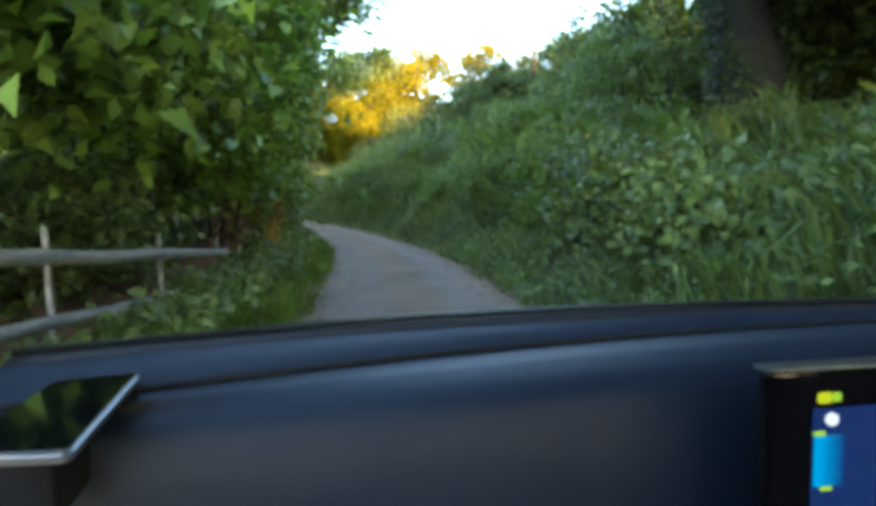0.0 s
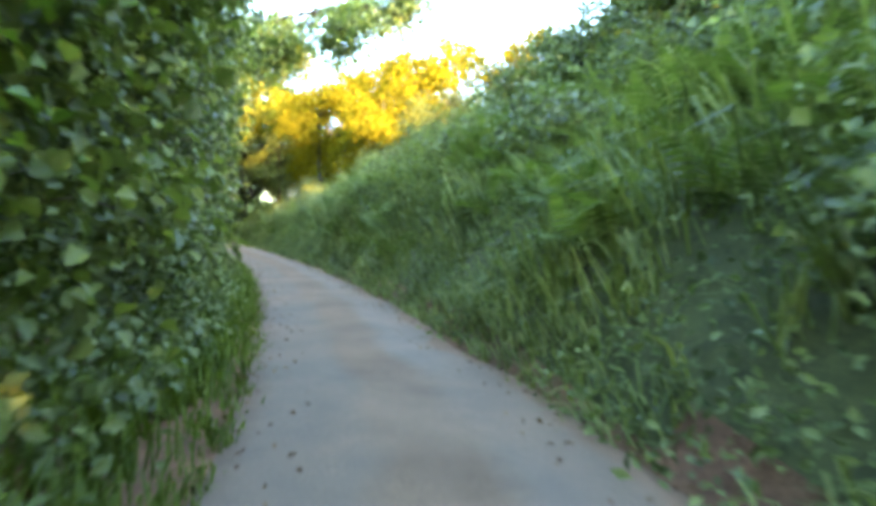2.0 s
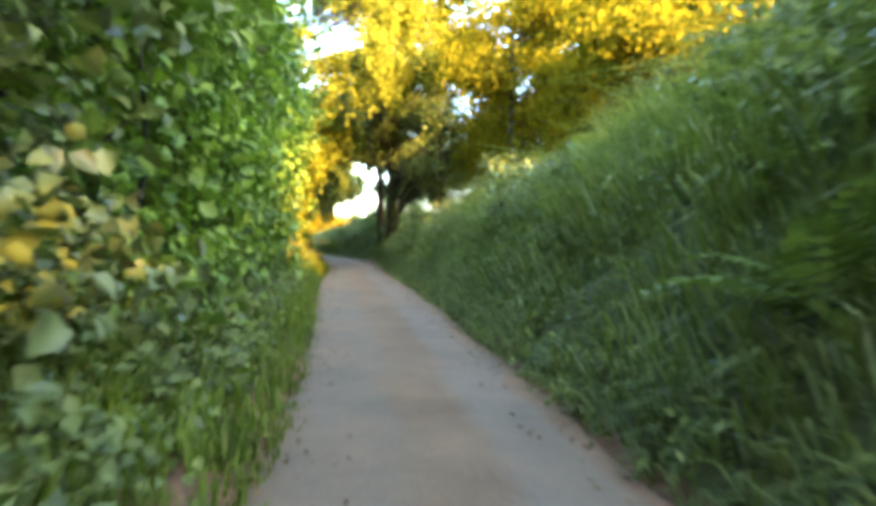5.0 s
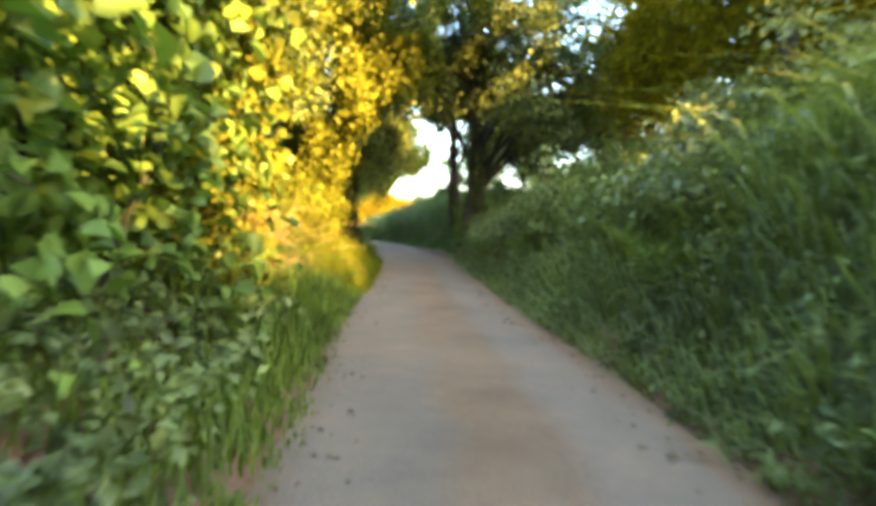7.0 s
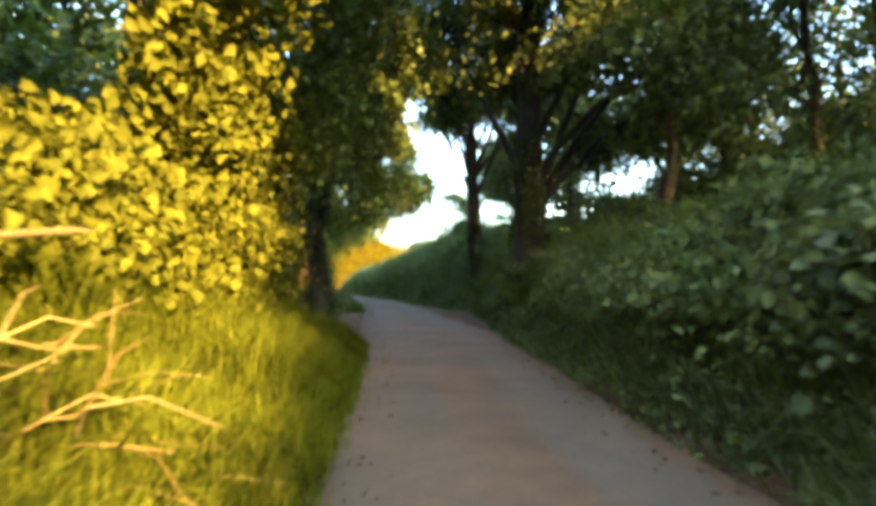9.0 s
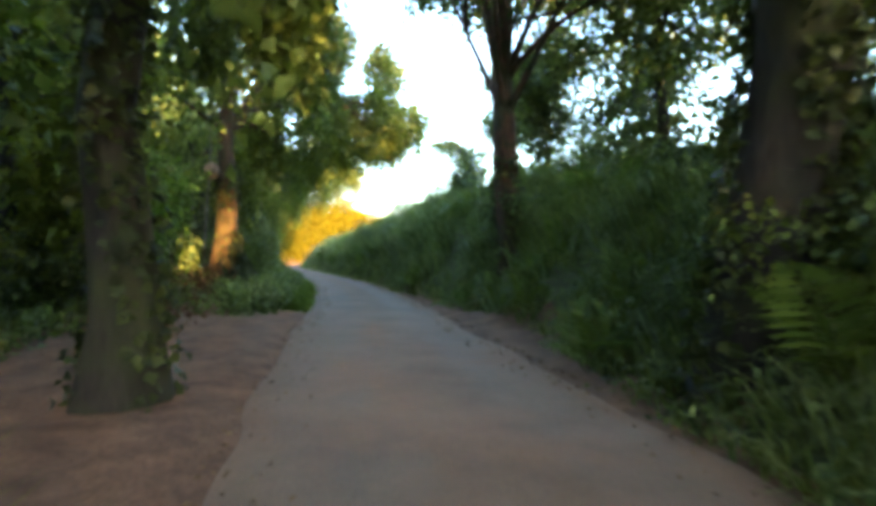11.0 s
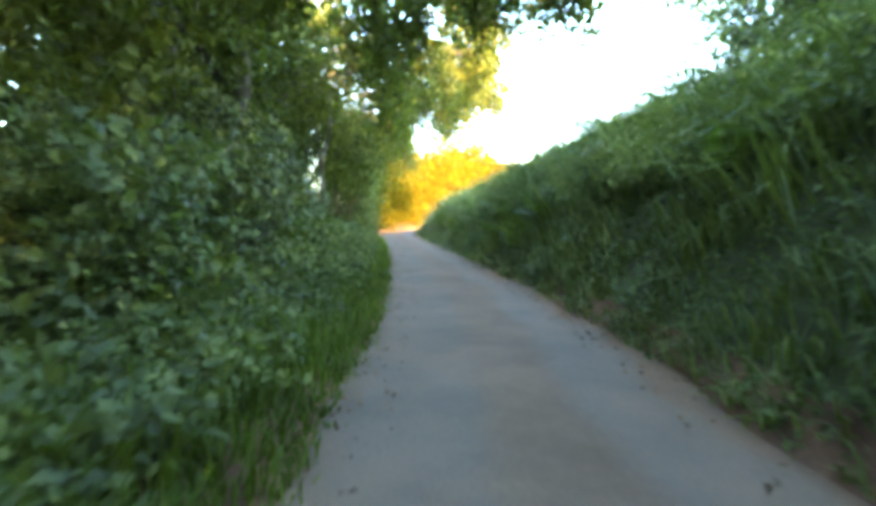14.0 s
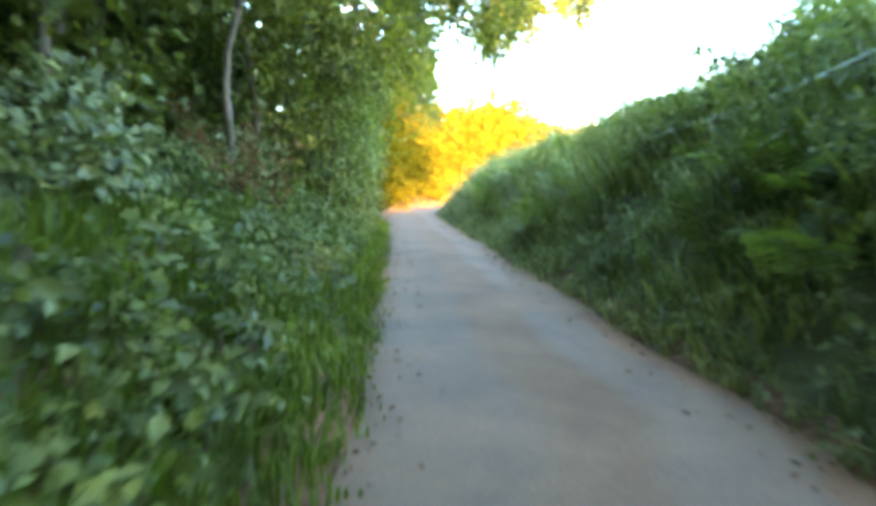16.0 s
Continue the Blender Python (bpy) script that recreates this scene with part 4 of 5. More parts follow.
# bushes on the bank's top
for i, s in enumerate(np.arange(13.3, 34, 2.3)):
    k += 1
    shrub("shrub", s, s + 1.9, 5.2 + .5 * math.sin(i * 2.3), 2.0 + .75 * math.sin(i * 1.9), 1.5, 3800, 100 + k, "straggly dark bush on top of the bank", CROWN if i % 3 else WEED, .1, side=1,
          fine=False, group="bushes on the bank", lean=-.2, stems=3, ragged=.45)
# added row, its height set to shade the grass on the bank's top
for i, s in enumerate(np.arange(34.5, 45, 2.2)):
    k += 1
    shrub("shrub", s, s + 2.0, 6.6 + .4 * math.sin(i * 2.1), (1.5 if s < 36 else 2.1) + .2 * math.sin(i * 1.7), 1.4, 3000, 100 + k, "straggly dark bush on top of the bank", CROWN, .11, side=1, fine=False,
          group="bushes on the bank", lean=-.2, stems=3, ragged=.4)
for i, s in enumerate((84, 88, 91, 94, 97, 100)):
    k += 1
    shrub("shrub", s, s + 2.2, 4.6 + .5 * (i % 3), 1.15 + .8 * (i % 3 == 1) + .3 * (i % 2), 1.5, 2600, 100 + k, "rounded green bush on top of the bank", HAZEL if i % 2 else WEED, .075, side=1, fine=False, group="bushes on the bank", lean=-.2, stems=3, ragged=.6)
for s, d, tall in ((89.6, 5.4, 1.5), (92.0, 5.8, 1.8), (94.4, 6.4, 1.9)):
    k += 1
    shrub("shrub", s, s + 2.2, d, tall, 1.4, 3000, 100 + k, "straggly dark bush on top of the bank", CROWN, .09, side=1, fine=False, group="bushes on the bank", lean=-.2, stems=3, ragged=.4)
# light leaf colour stands in for sun on these two shrubs
for s, d in ((74.4, -4.6), (76.6, -5.4)):
    k += 1
    shrub("shrub", s, s + 1.4, d, 2.5, 1.0, 1500, 100 + k, "young broad-leaved shrub in bright sunlit leaf colour at the wood's edge", MAPLE, .15, fine=True, foot=.8, group="undergrowth", ragged=.5)
for i, s in enumerate(np.arange(52.5, 61.5, .9)):
    k += 1
    shrub("bramble", s, s + 1.2, float(right_edge(s)) + .7 + .8 * (i % 3), .55, .8, 900, 100 + k, "nettles with broad green leaves on the bank", WEED, .115, side=1, fine=True, group="bramble mounds", lean=-.1, stems=2, ragged=.5)

# mounds of bramble and nettle on the bank
rr = np.random.RandomState(55)
for i in range(112):
    k += 1
    s, u = rr.uniform(2, 112) if i < 70 else rr.uniform(76, 112), rr.uniform(.6, 3.6)
    terrace = 56 < s < 74
    if terrace:
        u = rr.uniform(.4, 1.1)
    if 4.5 < s < 11 and u > 2:      # clear of the big trunk's foot
        u = .8
    w = rr.uniform(.5, 1.3)
    shrub("bramble", s - w, s + w, float(right_edge(s) + foot_right(s)) + u, rr.uniform(.3, .7) if s > 76 or terrace else rr.uniform(.45, 1.2), .9, int(1250 * w), 100 + k, "low mound of bramble and nettles on the bank",
          (IVY if s < 70 else GRASS, WEED, HAZEL if s < 76 else GRASS, GRASS)[i % 4], rr.uniform(.06, .09) if s > 76 or terrace else rr.uniform(.09, .15), side=1, fine=False, group="bramble mounds", lean=-.1, stems=2, ragged=.4)

# ------------------------------------------------------------------ grass and weeds
def grass(name, s, d, height, label, mat, seed, blades=5, width=.011, spread=.75, fall=0.0):
    rr = np.random.RandomState(seed)
    n = len(s)
    s, d = np.repeat(s, blades) + rr.normal(size=n * blades) * .06, np.repeat(d, blades) + rr.normal(size=n * blades) * .06
    hgt = np.repeat(height, blades) * rr.uniform(.5, 1.2, n * blades)
    x, y = at(s, d)
    z = ground_z(s, d) - .02
    root = np.stack([x, y, z], -1)
    ang = rr.uniform(0, 2 * np.pi, n * blades)
    lean = np.stack([np.cos(ang), np.sin(ang), 0 * ang], -1) * (hgt * rr.uniform(.15, spread, n * blades))[:, None]
    hd = np.interp(s, LS, LH)
    lean = lean - np.stack([np.cos(hd), np.sin(hd), 0 * hd], -1) * (fall * hgt)[:, None]
    side = np.stack([-np.sin(ang), np.cos(ang), 0 * ang], -1) * (width * (1 + hgt))[:, None]
    up = np.array([0, 0, 1.0]) * hgt[:, None]
    m = root + lean * .32 + up * .62
    tip = root + lean + up * (.95 - .5 * spread * rr.uniform(0, 1, (n * blades, 1)))
    v = np.stack([root - side, root + side, m + side * .8, m - side * .8, tip], 1).reshape(-1, 3)
    k = np.arange(n * blades)[:, None] * 5
    f = np.concatenate([k + [0, 1, 2], k + [0, 2, 3], k + [3, 2, 4]])
    ob = new(name, mesh_from(name, v, f, mat))
    return tagged(ob, label, "grass", kind="stuff")


rr = np.random.RandomState(77)
n = 31000
s = rr.uniform(-4, 118, n)
u = rr.uniform(0, 1, n) ** 1.3 * 4.9
tallness = .25 + .45 * np.clip(u / 1.2, 0, 1) * (1 + .4 * rough(s, u, .9))
keep = ((ledge_right(s) < 1) | (u < bank_width(s) + .1) | (s > 72)) & ((rough(s, u, 1.0, 21) > -.25) | ((s > 34) & (s < 66)))
s, u, tallness = s[keep], u[keep], tallness[keep]
grass("bank_grass", s, right_edge(s) + foot_right(s) - .08 + u, tallness, "long shaded grass hanging over the bank", GRASS, 78, width=.010, spread=1.3, blades=4, fall=.5)
n = 12500
s = np.concatenate([rr.uniform(-4, 52, n // 2), rr.uniform(74, 109, n // 2)])
v = rr.uniform(0, 1, len(s)) ** 1.2 * 1.5
v = np.where((s > 46) & (s < 53), v * .95 , v)
v = np.where(s > 86, v * 1.25, v)
grass("verge_grass", s, left_edge(s) + .05 - v, .12 + .3 * np.clip(v / .6, 0, 1) * (1 + .5 * rough(s, v, .6)) + .2 * (s > 44) * np.clip(v / .5, 0, 1) * (s < 60),
      "long grass on the verge beside the lane", VERGE, 79, width=.008)
n = 7500
s = rr.uniform(50.5, 62.5, n)
v = rr.uniform(0, 1, n) ** 1.1 * 2.2
grass("sunlit_verge_grass", s, left_edge(s) + .05 - v, .16 + .5 * np.clip(v / .7, 0, 1) * (1 + .5 * rough(s, v, .6)), "long grass in sunlit yellow colour on a sunny verge", SUN_GRASS, 80, width=.0042, spread=1.0, blades=9)
n = 3200
s = rr.uniform(4, 116, n)
u = bank_width(s) + rr.uniform(-.9, 1.0, n)
keep = (ledge_right(s) < 1) & (rough(s, 0, .7, 31) > -.1)
s, u = s[keep], u[keep]
grass("tall_grass", s, right_edge(s) + foot_right(s) + u, rr.uniform(.5, 1.05, len(s)), "tall seeding grass along the top of the bank", GRASS, 82, width=.005, spread=.7, blades=6)
n = 1500
s = np.concatenate([rr.uniform(14, 60, n), rr.uniform(80, 112, n // 2)])
u = rr.uniform(.3, 1, len(s)) * bank_width(s)
keep = rough(s, u, 1.3, 41) > -.1
s, u = s[keep], u[keep]
grass("arching_grass", s, right_edge(s) + foot_right(s) + u, rr.uniform(.7, 1.25, len(s)), "long pale grass arching down over the bank", GRASS, 83, width=.008, spread=1.5, blades=4, fall=.85)
# broad-leaved weeds on the bank
n = 20000
s = rr.uniform(-3, 118, n)
u = rr.uniform(0, 1, n) ** 1.35 * 4.8
d = right_edge(s) + foot_right(s) - .06 + u
keep = ((rough(s, u, 1.0, 21) < .2) | (rough(s, u, .6, 11) > .3)) & ((ledge_right(s) < 1) | (u < bank_width(s) - .1) | (s > 72))
s, d, u = s[keep], d[keep], u[keep]
x, y = at(s, d)
z = ground_z(s, d) + rr.uniform(.02, 1, len(s)) * (.22 + .5 * np.clip(u, 0, 1)) * np.clip(.75 + .75 * rough(s, u, .75, 4), .1, 2)
pts = sprays(np.stack([x, y, z], -1), 9, .14, rr, .6)
v, f = leaves(pts, .09, rr, .3, np.array([-.5, -.2, .3]), long=1.9, fine=False)
tagged(new("bank_weeds", mesh_from("bank_weeds", v, f, WEED)), "nettles and broad-leaved weeds covering the bank", "weeds", kind="stuff")
n = 2600
s = np.concatenate([rr.uniform(0, 47, n), rr.uniform(73.5, 112, n)])
v_ = rr.uniform(.45, 1.4, len(s))
x, y = at(s, left_edge(s) - v_)
pts = sprays(np.stack([x, y, ground_z(s, left_edge(s) - v_) + rr.uniform(.03, .4, len(s))], -1), 9, .11, rr, .6)
v, f = leaves(pts, .11, rr, .3, np.array([.5, -.3, .2]), long=1.5)
tagged(new("verge_weeds", mesh_from("verge_weeds", v, f, WEED)), "nettles and broad-leaved weeds along the verge", "weeds", kind="stuff")
n = 5000
s = rr.uniform(60, 84, n)
d = np.where(s > 73.2, rr.uniform(-9, -2.0, n), rr.uniform(-12, -4.4, n))
x, y = at(s, d)
pts = sprays(np.stack([x, y, ground_z(s, d) + rr.uniform(.0, .35, len(s))], -1), 6, .14, rr, .5)
v, f = leaves(pts, .14, rr, .3, long=1.5)
tagged(new("wood_floor_plants", mesh_from("wood_floor_plants", v, f, WEED)), "low green plants over the woodland floor", "weeds", kind="stuff")

# ------------------------------------------------------------------ ferns on the bank
def frond_mesh(seed, length=.85):
    """One arching frond: a stalk with pairs of leaflets growing shorter to the tip."""
    rr = np.random.RandomState(seed)
    n = 16
    q = np.linspace(0, 1, n)
    stalk = np.stack([0 * q, length * (q * .85), length * (.75 * q - .62 * q * q)], -1)
    pieces = [tube(stalk, np.linspace(.006, .0015, n), 3)]
    vs, fs = [], []
    for i in range(3, n - 1):
        reach = length * .26 * math.sin(math.pi * (q[i] ** .7)) + .015
        for sgn in (-1, 1):
            b = stalk[i]
            tip = b + np.array([sgn * reach, reach * .35, -reach * .15 + rr.normal() * .01])
            wv = np.array([0, length * .026, .004])
            m = (b + tip) / 2 + np.array([0, 0, .012])
            k = len(vs) * 4
            vs.append(np.array([b, m - wv, tip, m + wv]))
            fs.append([k, k + 1, k + 2, k + 3])
    pieces.append((np.concatenate(vs), np.array(fs)))
    v, f = joined(pieces)
    return mesh_from("frond", v, f, FERN)


FRONDS = [frond_mesh(500 + i, .85 + .15 * i) for i in range(3)]


def fern(seed):
    rr = np.random.RandomState(seed)
    ob = thing("fern", (0, 0, 0), "green fern with arching fronds on the bank", "fern", "ferns on the bank")
    for i in range(7):
        fr = new("frond", FRONDS[i % 3])
        fr.parent = ob
        fr.matrix_basis = pose(0, 0, 0, rr.uniform(12, 58), 0, i * 51 + rr.uniform(-20, 20))
    return ob


masters = [fern(600 + i) for i in range(3)]
rr = np.random.RandomState(81)
for i in range(165):
    s, u = (rr.uniform(1, 112), rr.uniform(.4, 4.2)) if i < 130 else (rr.uniform(9, 30), rr.uniform(.9, 3.2))
    p = place(s, float(right_edge(s)) + u, .02)
    m = Matrix.Translation(p) @ pose(0, 0, 0, rr.uniform(-10, 10), -18, rr.uniform(0, 360))
    if i < 3:
        masters[i].matrix_basis = m
    else:
        copy_thing(masters[i % 3], m)

# ------------------------------------------------------------------ fence by the field
WOOD_M, wt, wb, wo = material("weathered_wood")
tc = wt.nodes.new("ShaderNodeTexCoord")
mp = wt.nodes.new("ShaderNodeMapping")
mp.inputs["Scale"].default_value = (1, .15, 1)
wt.links.new(tc.outputs["Object"], mp.inputs["Vector"])
gr = node(wt, "ShaderNodeTexNoise", Scale=22.0, Detail=6.0, Roughness=.7)
wt.links.new(mp.outputs[0], gr.inputs["Vector"])
wt.links.new(ramp(wt, gr.outputs["Fac"], [(.3, (.15, .145, .125)), (.7, (.42, .41, .37))]), wb.inputs["Base Color"])
wb.inputs["Roughness"].default_value = .85
bump(wt, wb, gr.outputs["Fac"], .5, .01)

FENCE_D = -2.05
fence = thing("fence", place(4, FENCE_D), "weathered grey post-and-rail fence, leaning, half overgrown", "fence")
for i, s in enumerate((.4, 2.4, 4.2, 6.3, 8.7)):
    g = np.array(place(s, FENCE_D, -.2))
    top = np.array(place(s, FENCE_D)) * [1, 1, 0] + [.02 * math.sin(i * 3), 0, 1.25 - .08 * s + .2]
    part("post", mesh_from("post", *tube(np.array([g, (g + top) / 2, top]), [.026, .024, .021], 6, .08, i), WOOD_M), fence)
for i, (drop, s_end, r) in enumerate(((0, 8.9, .05), (.42, 7.2, .045))):
    qs = np.linspace(-1.5, s_end, 9)
    xs, ys = at(qs, np.full(9, FENCE_D + .06))
    zs = 1.25 - .08 * qs - drop + .012 * np.sin(qs * 2.1)
    part("rail", mesh_from("rail", *tube(np.stack([xs, ys, zs], -1), np.full(9, r), 7, .10, 9 + i), WOOD_M), fence)

# ------------------------------------------------------------------ heap of dead brushwood
heap = thing("brush_pile", place(51.5, -2.8), "heap of dry brown branches and twigs in sunlight", "brushwood")
rr = np.random.RandomState(91)
fine_twigs = []
for i in range(560):
    s, d = 47.2 + 6.0 * rr.uniform(0, 1) ** 1.15, -2.9 + rr.normal() * .55
    high = max(.15, 1.55 - .9 * abs(d + 3.0) - .12 * (s - 47))
    a = np.array(place(s, d, rr.uniform(-.05, .75) * high))
    ln = rr.uniform(.4, 1.35)
    dirn = unit(np.array([rr.normal(), rr.normal(), abs(rr.normal()) * .9 + .1]))
    bend = np.array([rr.normal() * .5, rr.normal() * .5, -rr.uniform(.2, 1.4)])
    q = np.linspace(0, 1, 6)[:, None]
    line = a + dirn * ln * q + bend * ln * .55 * q * q
    line[1:-1] += rr.normal(size=(4, 3)) * .025
    r0 = rr.uniform(.005, .016)
    pc = tube(line, r0 * np.linspace(1, .25, 6), 4)
    if i < 110:
        pieces = [pc]
        for j in range(5):
            c0 = line[rr.randint(1, 5)]
            dd_ = unit(dirn + rr.normal(size=3) * .8) * ln * rr.uniform(.25, .55)
            c1 = c0 + dd_ * .5 + [0, 0, .04]
            pieces.append(tube(np.array([c0, c1, c0 + dd_ + [0, 0, -.05]]), [r0 * .6, r0 * .4, .002], 4))
        part("branch", mesh_from("branch", *joined(pieces), DRY), heap)
    else:
        fine_twigs.append(pc)
tagged(part("brushwood", mesh_from("brushwood", *joined(fine_twigs), DRY), heap), kind="stuff")
n = 420
s, d = rr.uniform(47.5, 54, n), rr.uniform(-3.8, -2.1, n)
x, y = at(s, d)
pts = np.stack([x, y, ground_z(s, d) + rr.uniform(0, 1, n) ** 2 * .9], -1)
tagged(part("dry_leaves", mesh_from("dry_leaves", *leaves(pts, .1, rr), DRY), heap), kind="stuff")

# ------------------------------------------------------------------ ivy round the big tree's foot
rr = np.random.RandomState(94)
n = 1400
zf = rr.uniform(0, 1, n) ** 1.4 * 1.5
hd = float(np.interp(BIG_AT[0], LS, LH))
an = hd + radians(5) + rr.normal(size=n) * radians(42)
reach = np.interp(zf, (0, .4, .9, 1.5), (1.0, .78, .52, .38)) * rr.uniform(.72, 1.08, n)
base = np.array(place(*BIG_AT))
mid = np.stack([np.interp(base[2] + zf, BIG_LINE[:, 2], BIG_LINE[:, i]) for i in (0, 1)], -1)
o = np.stack([np.cos(an), np.sin(an), 0 * an], -1)
pts = np.concatenate([mid, base[2] + zf[:, None]], 1) + o * reach[:, None]
band = rr.normal(2.75, .28, 420)
mid = np.stack([np.interp(base[2] + band, BIG_LINE[:, 2], BIG_LINE[:, i]) for i in (0, 1)], -1)
ab = rr.uniform(0, 2 * np.pi, 420)
ob_ = np.stack([np.cos(ab), np.sin(ab), 0 * ab], -1)
pts = np.concatenate([pts, np.concatenate([mid, base[2] + band[:, None]], 1) + ob_ * (np.interp(base[2] + band, BIG_LINE[:, 2], BIG_RADII) + rr.uniform(.0, .12, 420))[:, None]])
v, f = leaves(pts, .11, rr, .6, np.concatenate([o, ob_]) * 1.3, long=1.15, fine=True)
part("ivy", mesh_from("ivy", v, f, DARK_IVY), BIG, "thick ivy spreading round the foot")

# ------------------------------------------------------------------ burl of the big tree
bm = bmesh.new()
bmesh.ops.create_icosphere(bm, subdivisions=3, radius=.19)
for v in bm.verts:
    v.co *= 1 + .18 * noise.noise(v.co * 9)
    v.co.z *= 1.35
burl_at = at(79.33, -4.08)
me = bpy.data.meshes.new("burl")
bmesh.ops.translate(bm, verts=bm.verts, vec=(float(burl_at[0]), float(burl_at[1]), 3.6))
bm.to_mesh(me)
bm.free()
me.materials.append(BARK_BURL)
me.polygons.foreach_set("use_smooth", [True] * len(me.polygons))
part("burl", me, BIG, "rounded burl in a sunlit tan colour")

# ------------------------------------------------------------------ dead bracken under the hedge
rr = np.random.RandomState(93)


def dead_bracken(s0, s1, d0, d1, low, high, count, label):
    """A patch of dead stalks with withered leaflets."""
    ob = thing("dead_bracken", place((s0 + s1) / 2, (d0 + d1) / 2), label, "bracken")
    for i in range(count):
        s, d = rr.uniform(s0, s1), rr.uniform(d0, d1)
        a = np.array(place(s, d, -.03))
        b_ = a + np.array([rr.normal() * .25, rr.normal() * .25, rr.uniform(low, high)])
        stalk = tube(np.array([a, (a + b_) / 2 + rr.normal(size=3) * .05, b_]), [.009, .007, .003], 5)
        pts = a + (b_ - a) * rr.uniform(.35, 1, (26, 1)) + rr.normal(size=(26, 3)) * .09
        lv, lf = leaves(pts, .11, rr, .9, long=2.2)
        stem = part("frond", mesh_from("frond", *stalk, DEAD), ob)
        tagged(part("foliage", mesh_from("foliage", lv, lf, DEAD), stem), kind="stuff")
    return ob


dead_bracken(10.2, 14.2, -2.5, -1.75, .4, 1.0, 26, "patch of rust-brown dead bracken under the hedge")
dead_bracken(95.4, 96.4, -2.7, -2.2, .7, 1.35, 12, "rust-brown dead fronds above the bramble thicket")
dead_bracken(73.6, 75.6, -4.3, -3.3, .45, .95, 20, "dry bracken clump at the edge of the wood")
dead_bracken(70.0, 71.0, -3.6, -2.9, .4, .95, 10, "dry bracken clump at the edge of the pull-in")

# ------------------------------------------------------------------ fallen leaves and grit along the lane's edges
rr = np.random.RandomState(95)
n = 5200
s = rr.uniform(0, 120, n)
edge = rr.uniform(0, 1, n) ** 2.2 * .55
d = np.where(rr.uniform(0, 1, n) < .55, right_edge(s) + .1 - edge, left_edge(s) + edge - .05)
x, y = at(s, d)
v, f = leaves(np.stack([x, y, np.full(n, .035) + rr.uniform(0, .02, n)], -1), .05, rr, 0, np.array([0, 0, 3.0]), long=1.5)
tagged(new("leaf_litter", mesh_from("leaf_litter", v, f, DEAD)), "fallen brown leaves and bits of twig along the lane's edges", "leaf litter", kind="stuff")

# ------------------------------------------------------------------ the car, where the drive begins
def plain(name, colour, rough_, metal=0.0, grain=0.0):
    m, t, bsdf, out = material(name)
    n = noise_at(t, 3.0, 5)
    c = ramp(t, n, [(.3, tuple(v * .8 for v in colour)), (.7, tuple(v * 1.15 for v in colour))])
    t.links.new(c, bsdf.inputs["Base Color"])
    bsdf.inputs["Roughness"].default_value, bsdf.inputs["Metallic"].default_value = rough_, metal
    if grain:
        bump(t, bsdf, noise_at(t, 900, 2), grain, .001)
    return m


def glowing(name, colour, strength):
    m, t, bsdf, out = material(name)
    bsdf.inputs["Base Color"].default_value = (.01, .01, .01, 1)
    bsdf.inputs["Emission Color"].default_value = (*colour, 1)
    bsdf.inputs["Emission Strength"].default_value = strength
    bsdf.inputs["Roughness"].default_value = .15
    return m


PLASTIC = plain("soft_dash_plastic", (.0045, .0105, .024), .56, grain=.3)
PLASTIC.node_tree.nodes["Principled BSDF"].inputs["Specular IOR Level"].default_value = .33
BLACK = plain("black_trim", (.004, .004, .005), .6)
# near-black for trim and for shade drawn in the seam and under the phone
SHADOW_GAP = plain("shade_and_trim_black", (.0015, .0015, .002), .95)
GLASSY = plain("black_glass", (.004, .004, .005), .06)
PAINT = plain("dark_grey_paint", (.035, .04, .05), .25, .6)
RUBBER = plain("tyre_rubber", (.012, .012, .012), .85)
ALLOY = plain("alloy", (.4, .4, .42), .35, 1.0)
SILVER = plain("silver_frame", (.35, .35, .36), .3, .9)
CAR = Matrix.Rotation(radians(6.6), 4, "Z")
EYE = 1.25
K = .65                      # the dashboard stands close under the eye


def to_world(v):
    v = np.asarray(v, float)
    r = np.array(CAR.to_3x3())
    return v @ r.T


def sheet(rows, thick=0.0):
    """A closed solid from a grid of places (n, m, 3): the grid above and its copy, thick lower."""
    g = np.asarray(rows, float)
    n, m = g.shape[:2]
    a, b = np.meshgrid(np.arange(n - 1), np.arange(m - 1), indexing="ij")
    f = np.stack([a * m + b, a * m + b + 1, (a + 1) * m + b + 1, (a + 1) * m + b], -1).reshape(-1, 4)
    v = g.reshape(-1, 3)
    if thick:
        k = n * m
        rim = [i for i in range(m)] + [i * m + m - 1 for i in range(1, n)] + [(n - 1) * m + i for i in range(m - 2, -1, -1)] + [i * m for i in range(n - 2, 0, -1)]
        side = [[rim[i], rim[i - 1], rim[i - 1] + k, rim[i] + k] for i in range(len(rim))]
        v = np.concatenate([v, v - [0, 0, thick]])
        f = np.concatenate([f, f[:, ::-1] + k, np.array(side)])
    return v, f


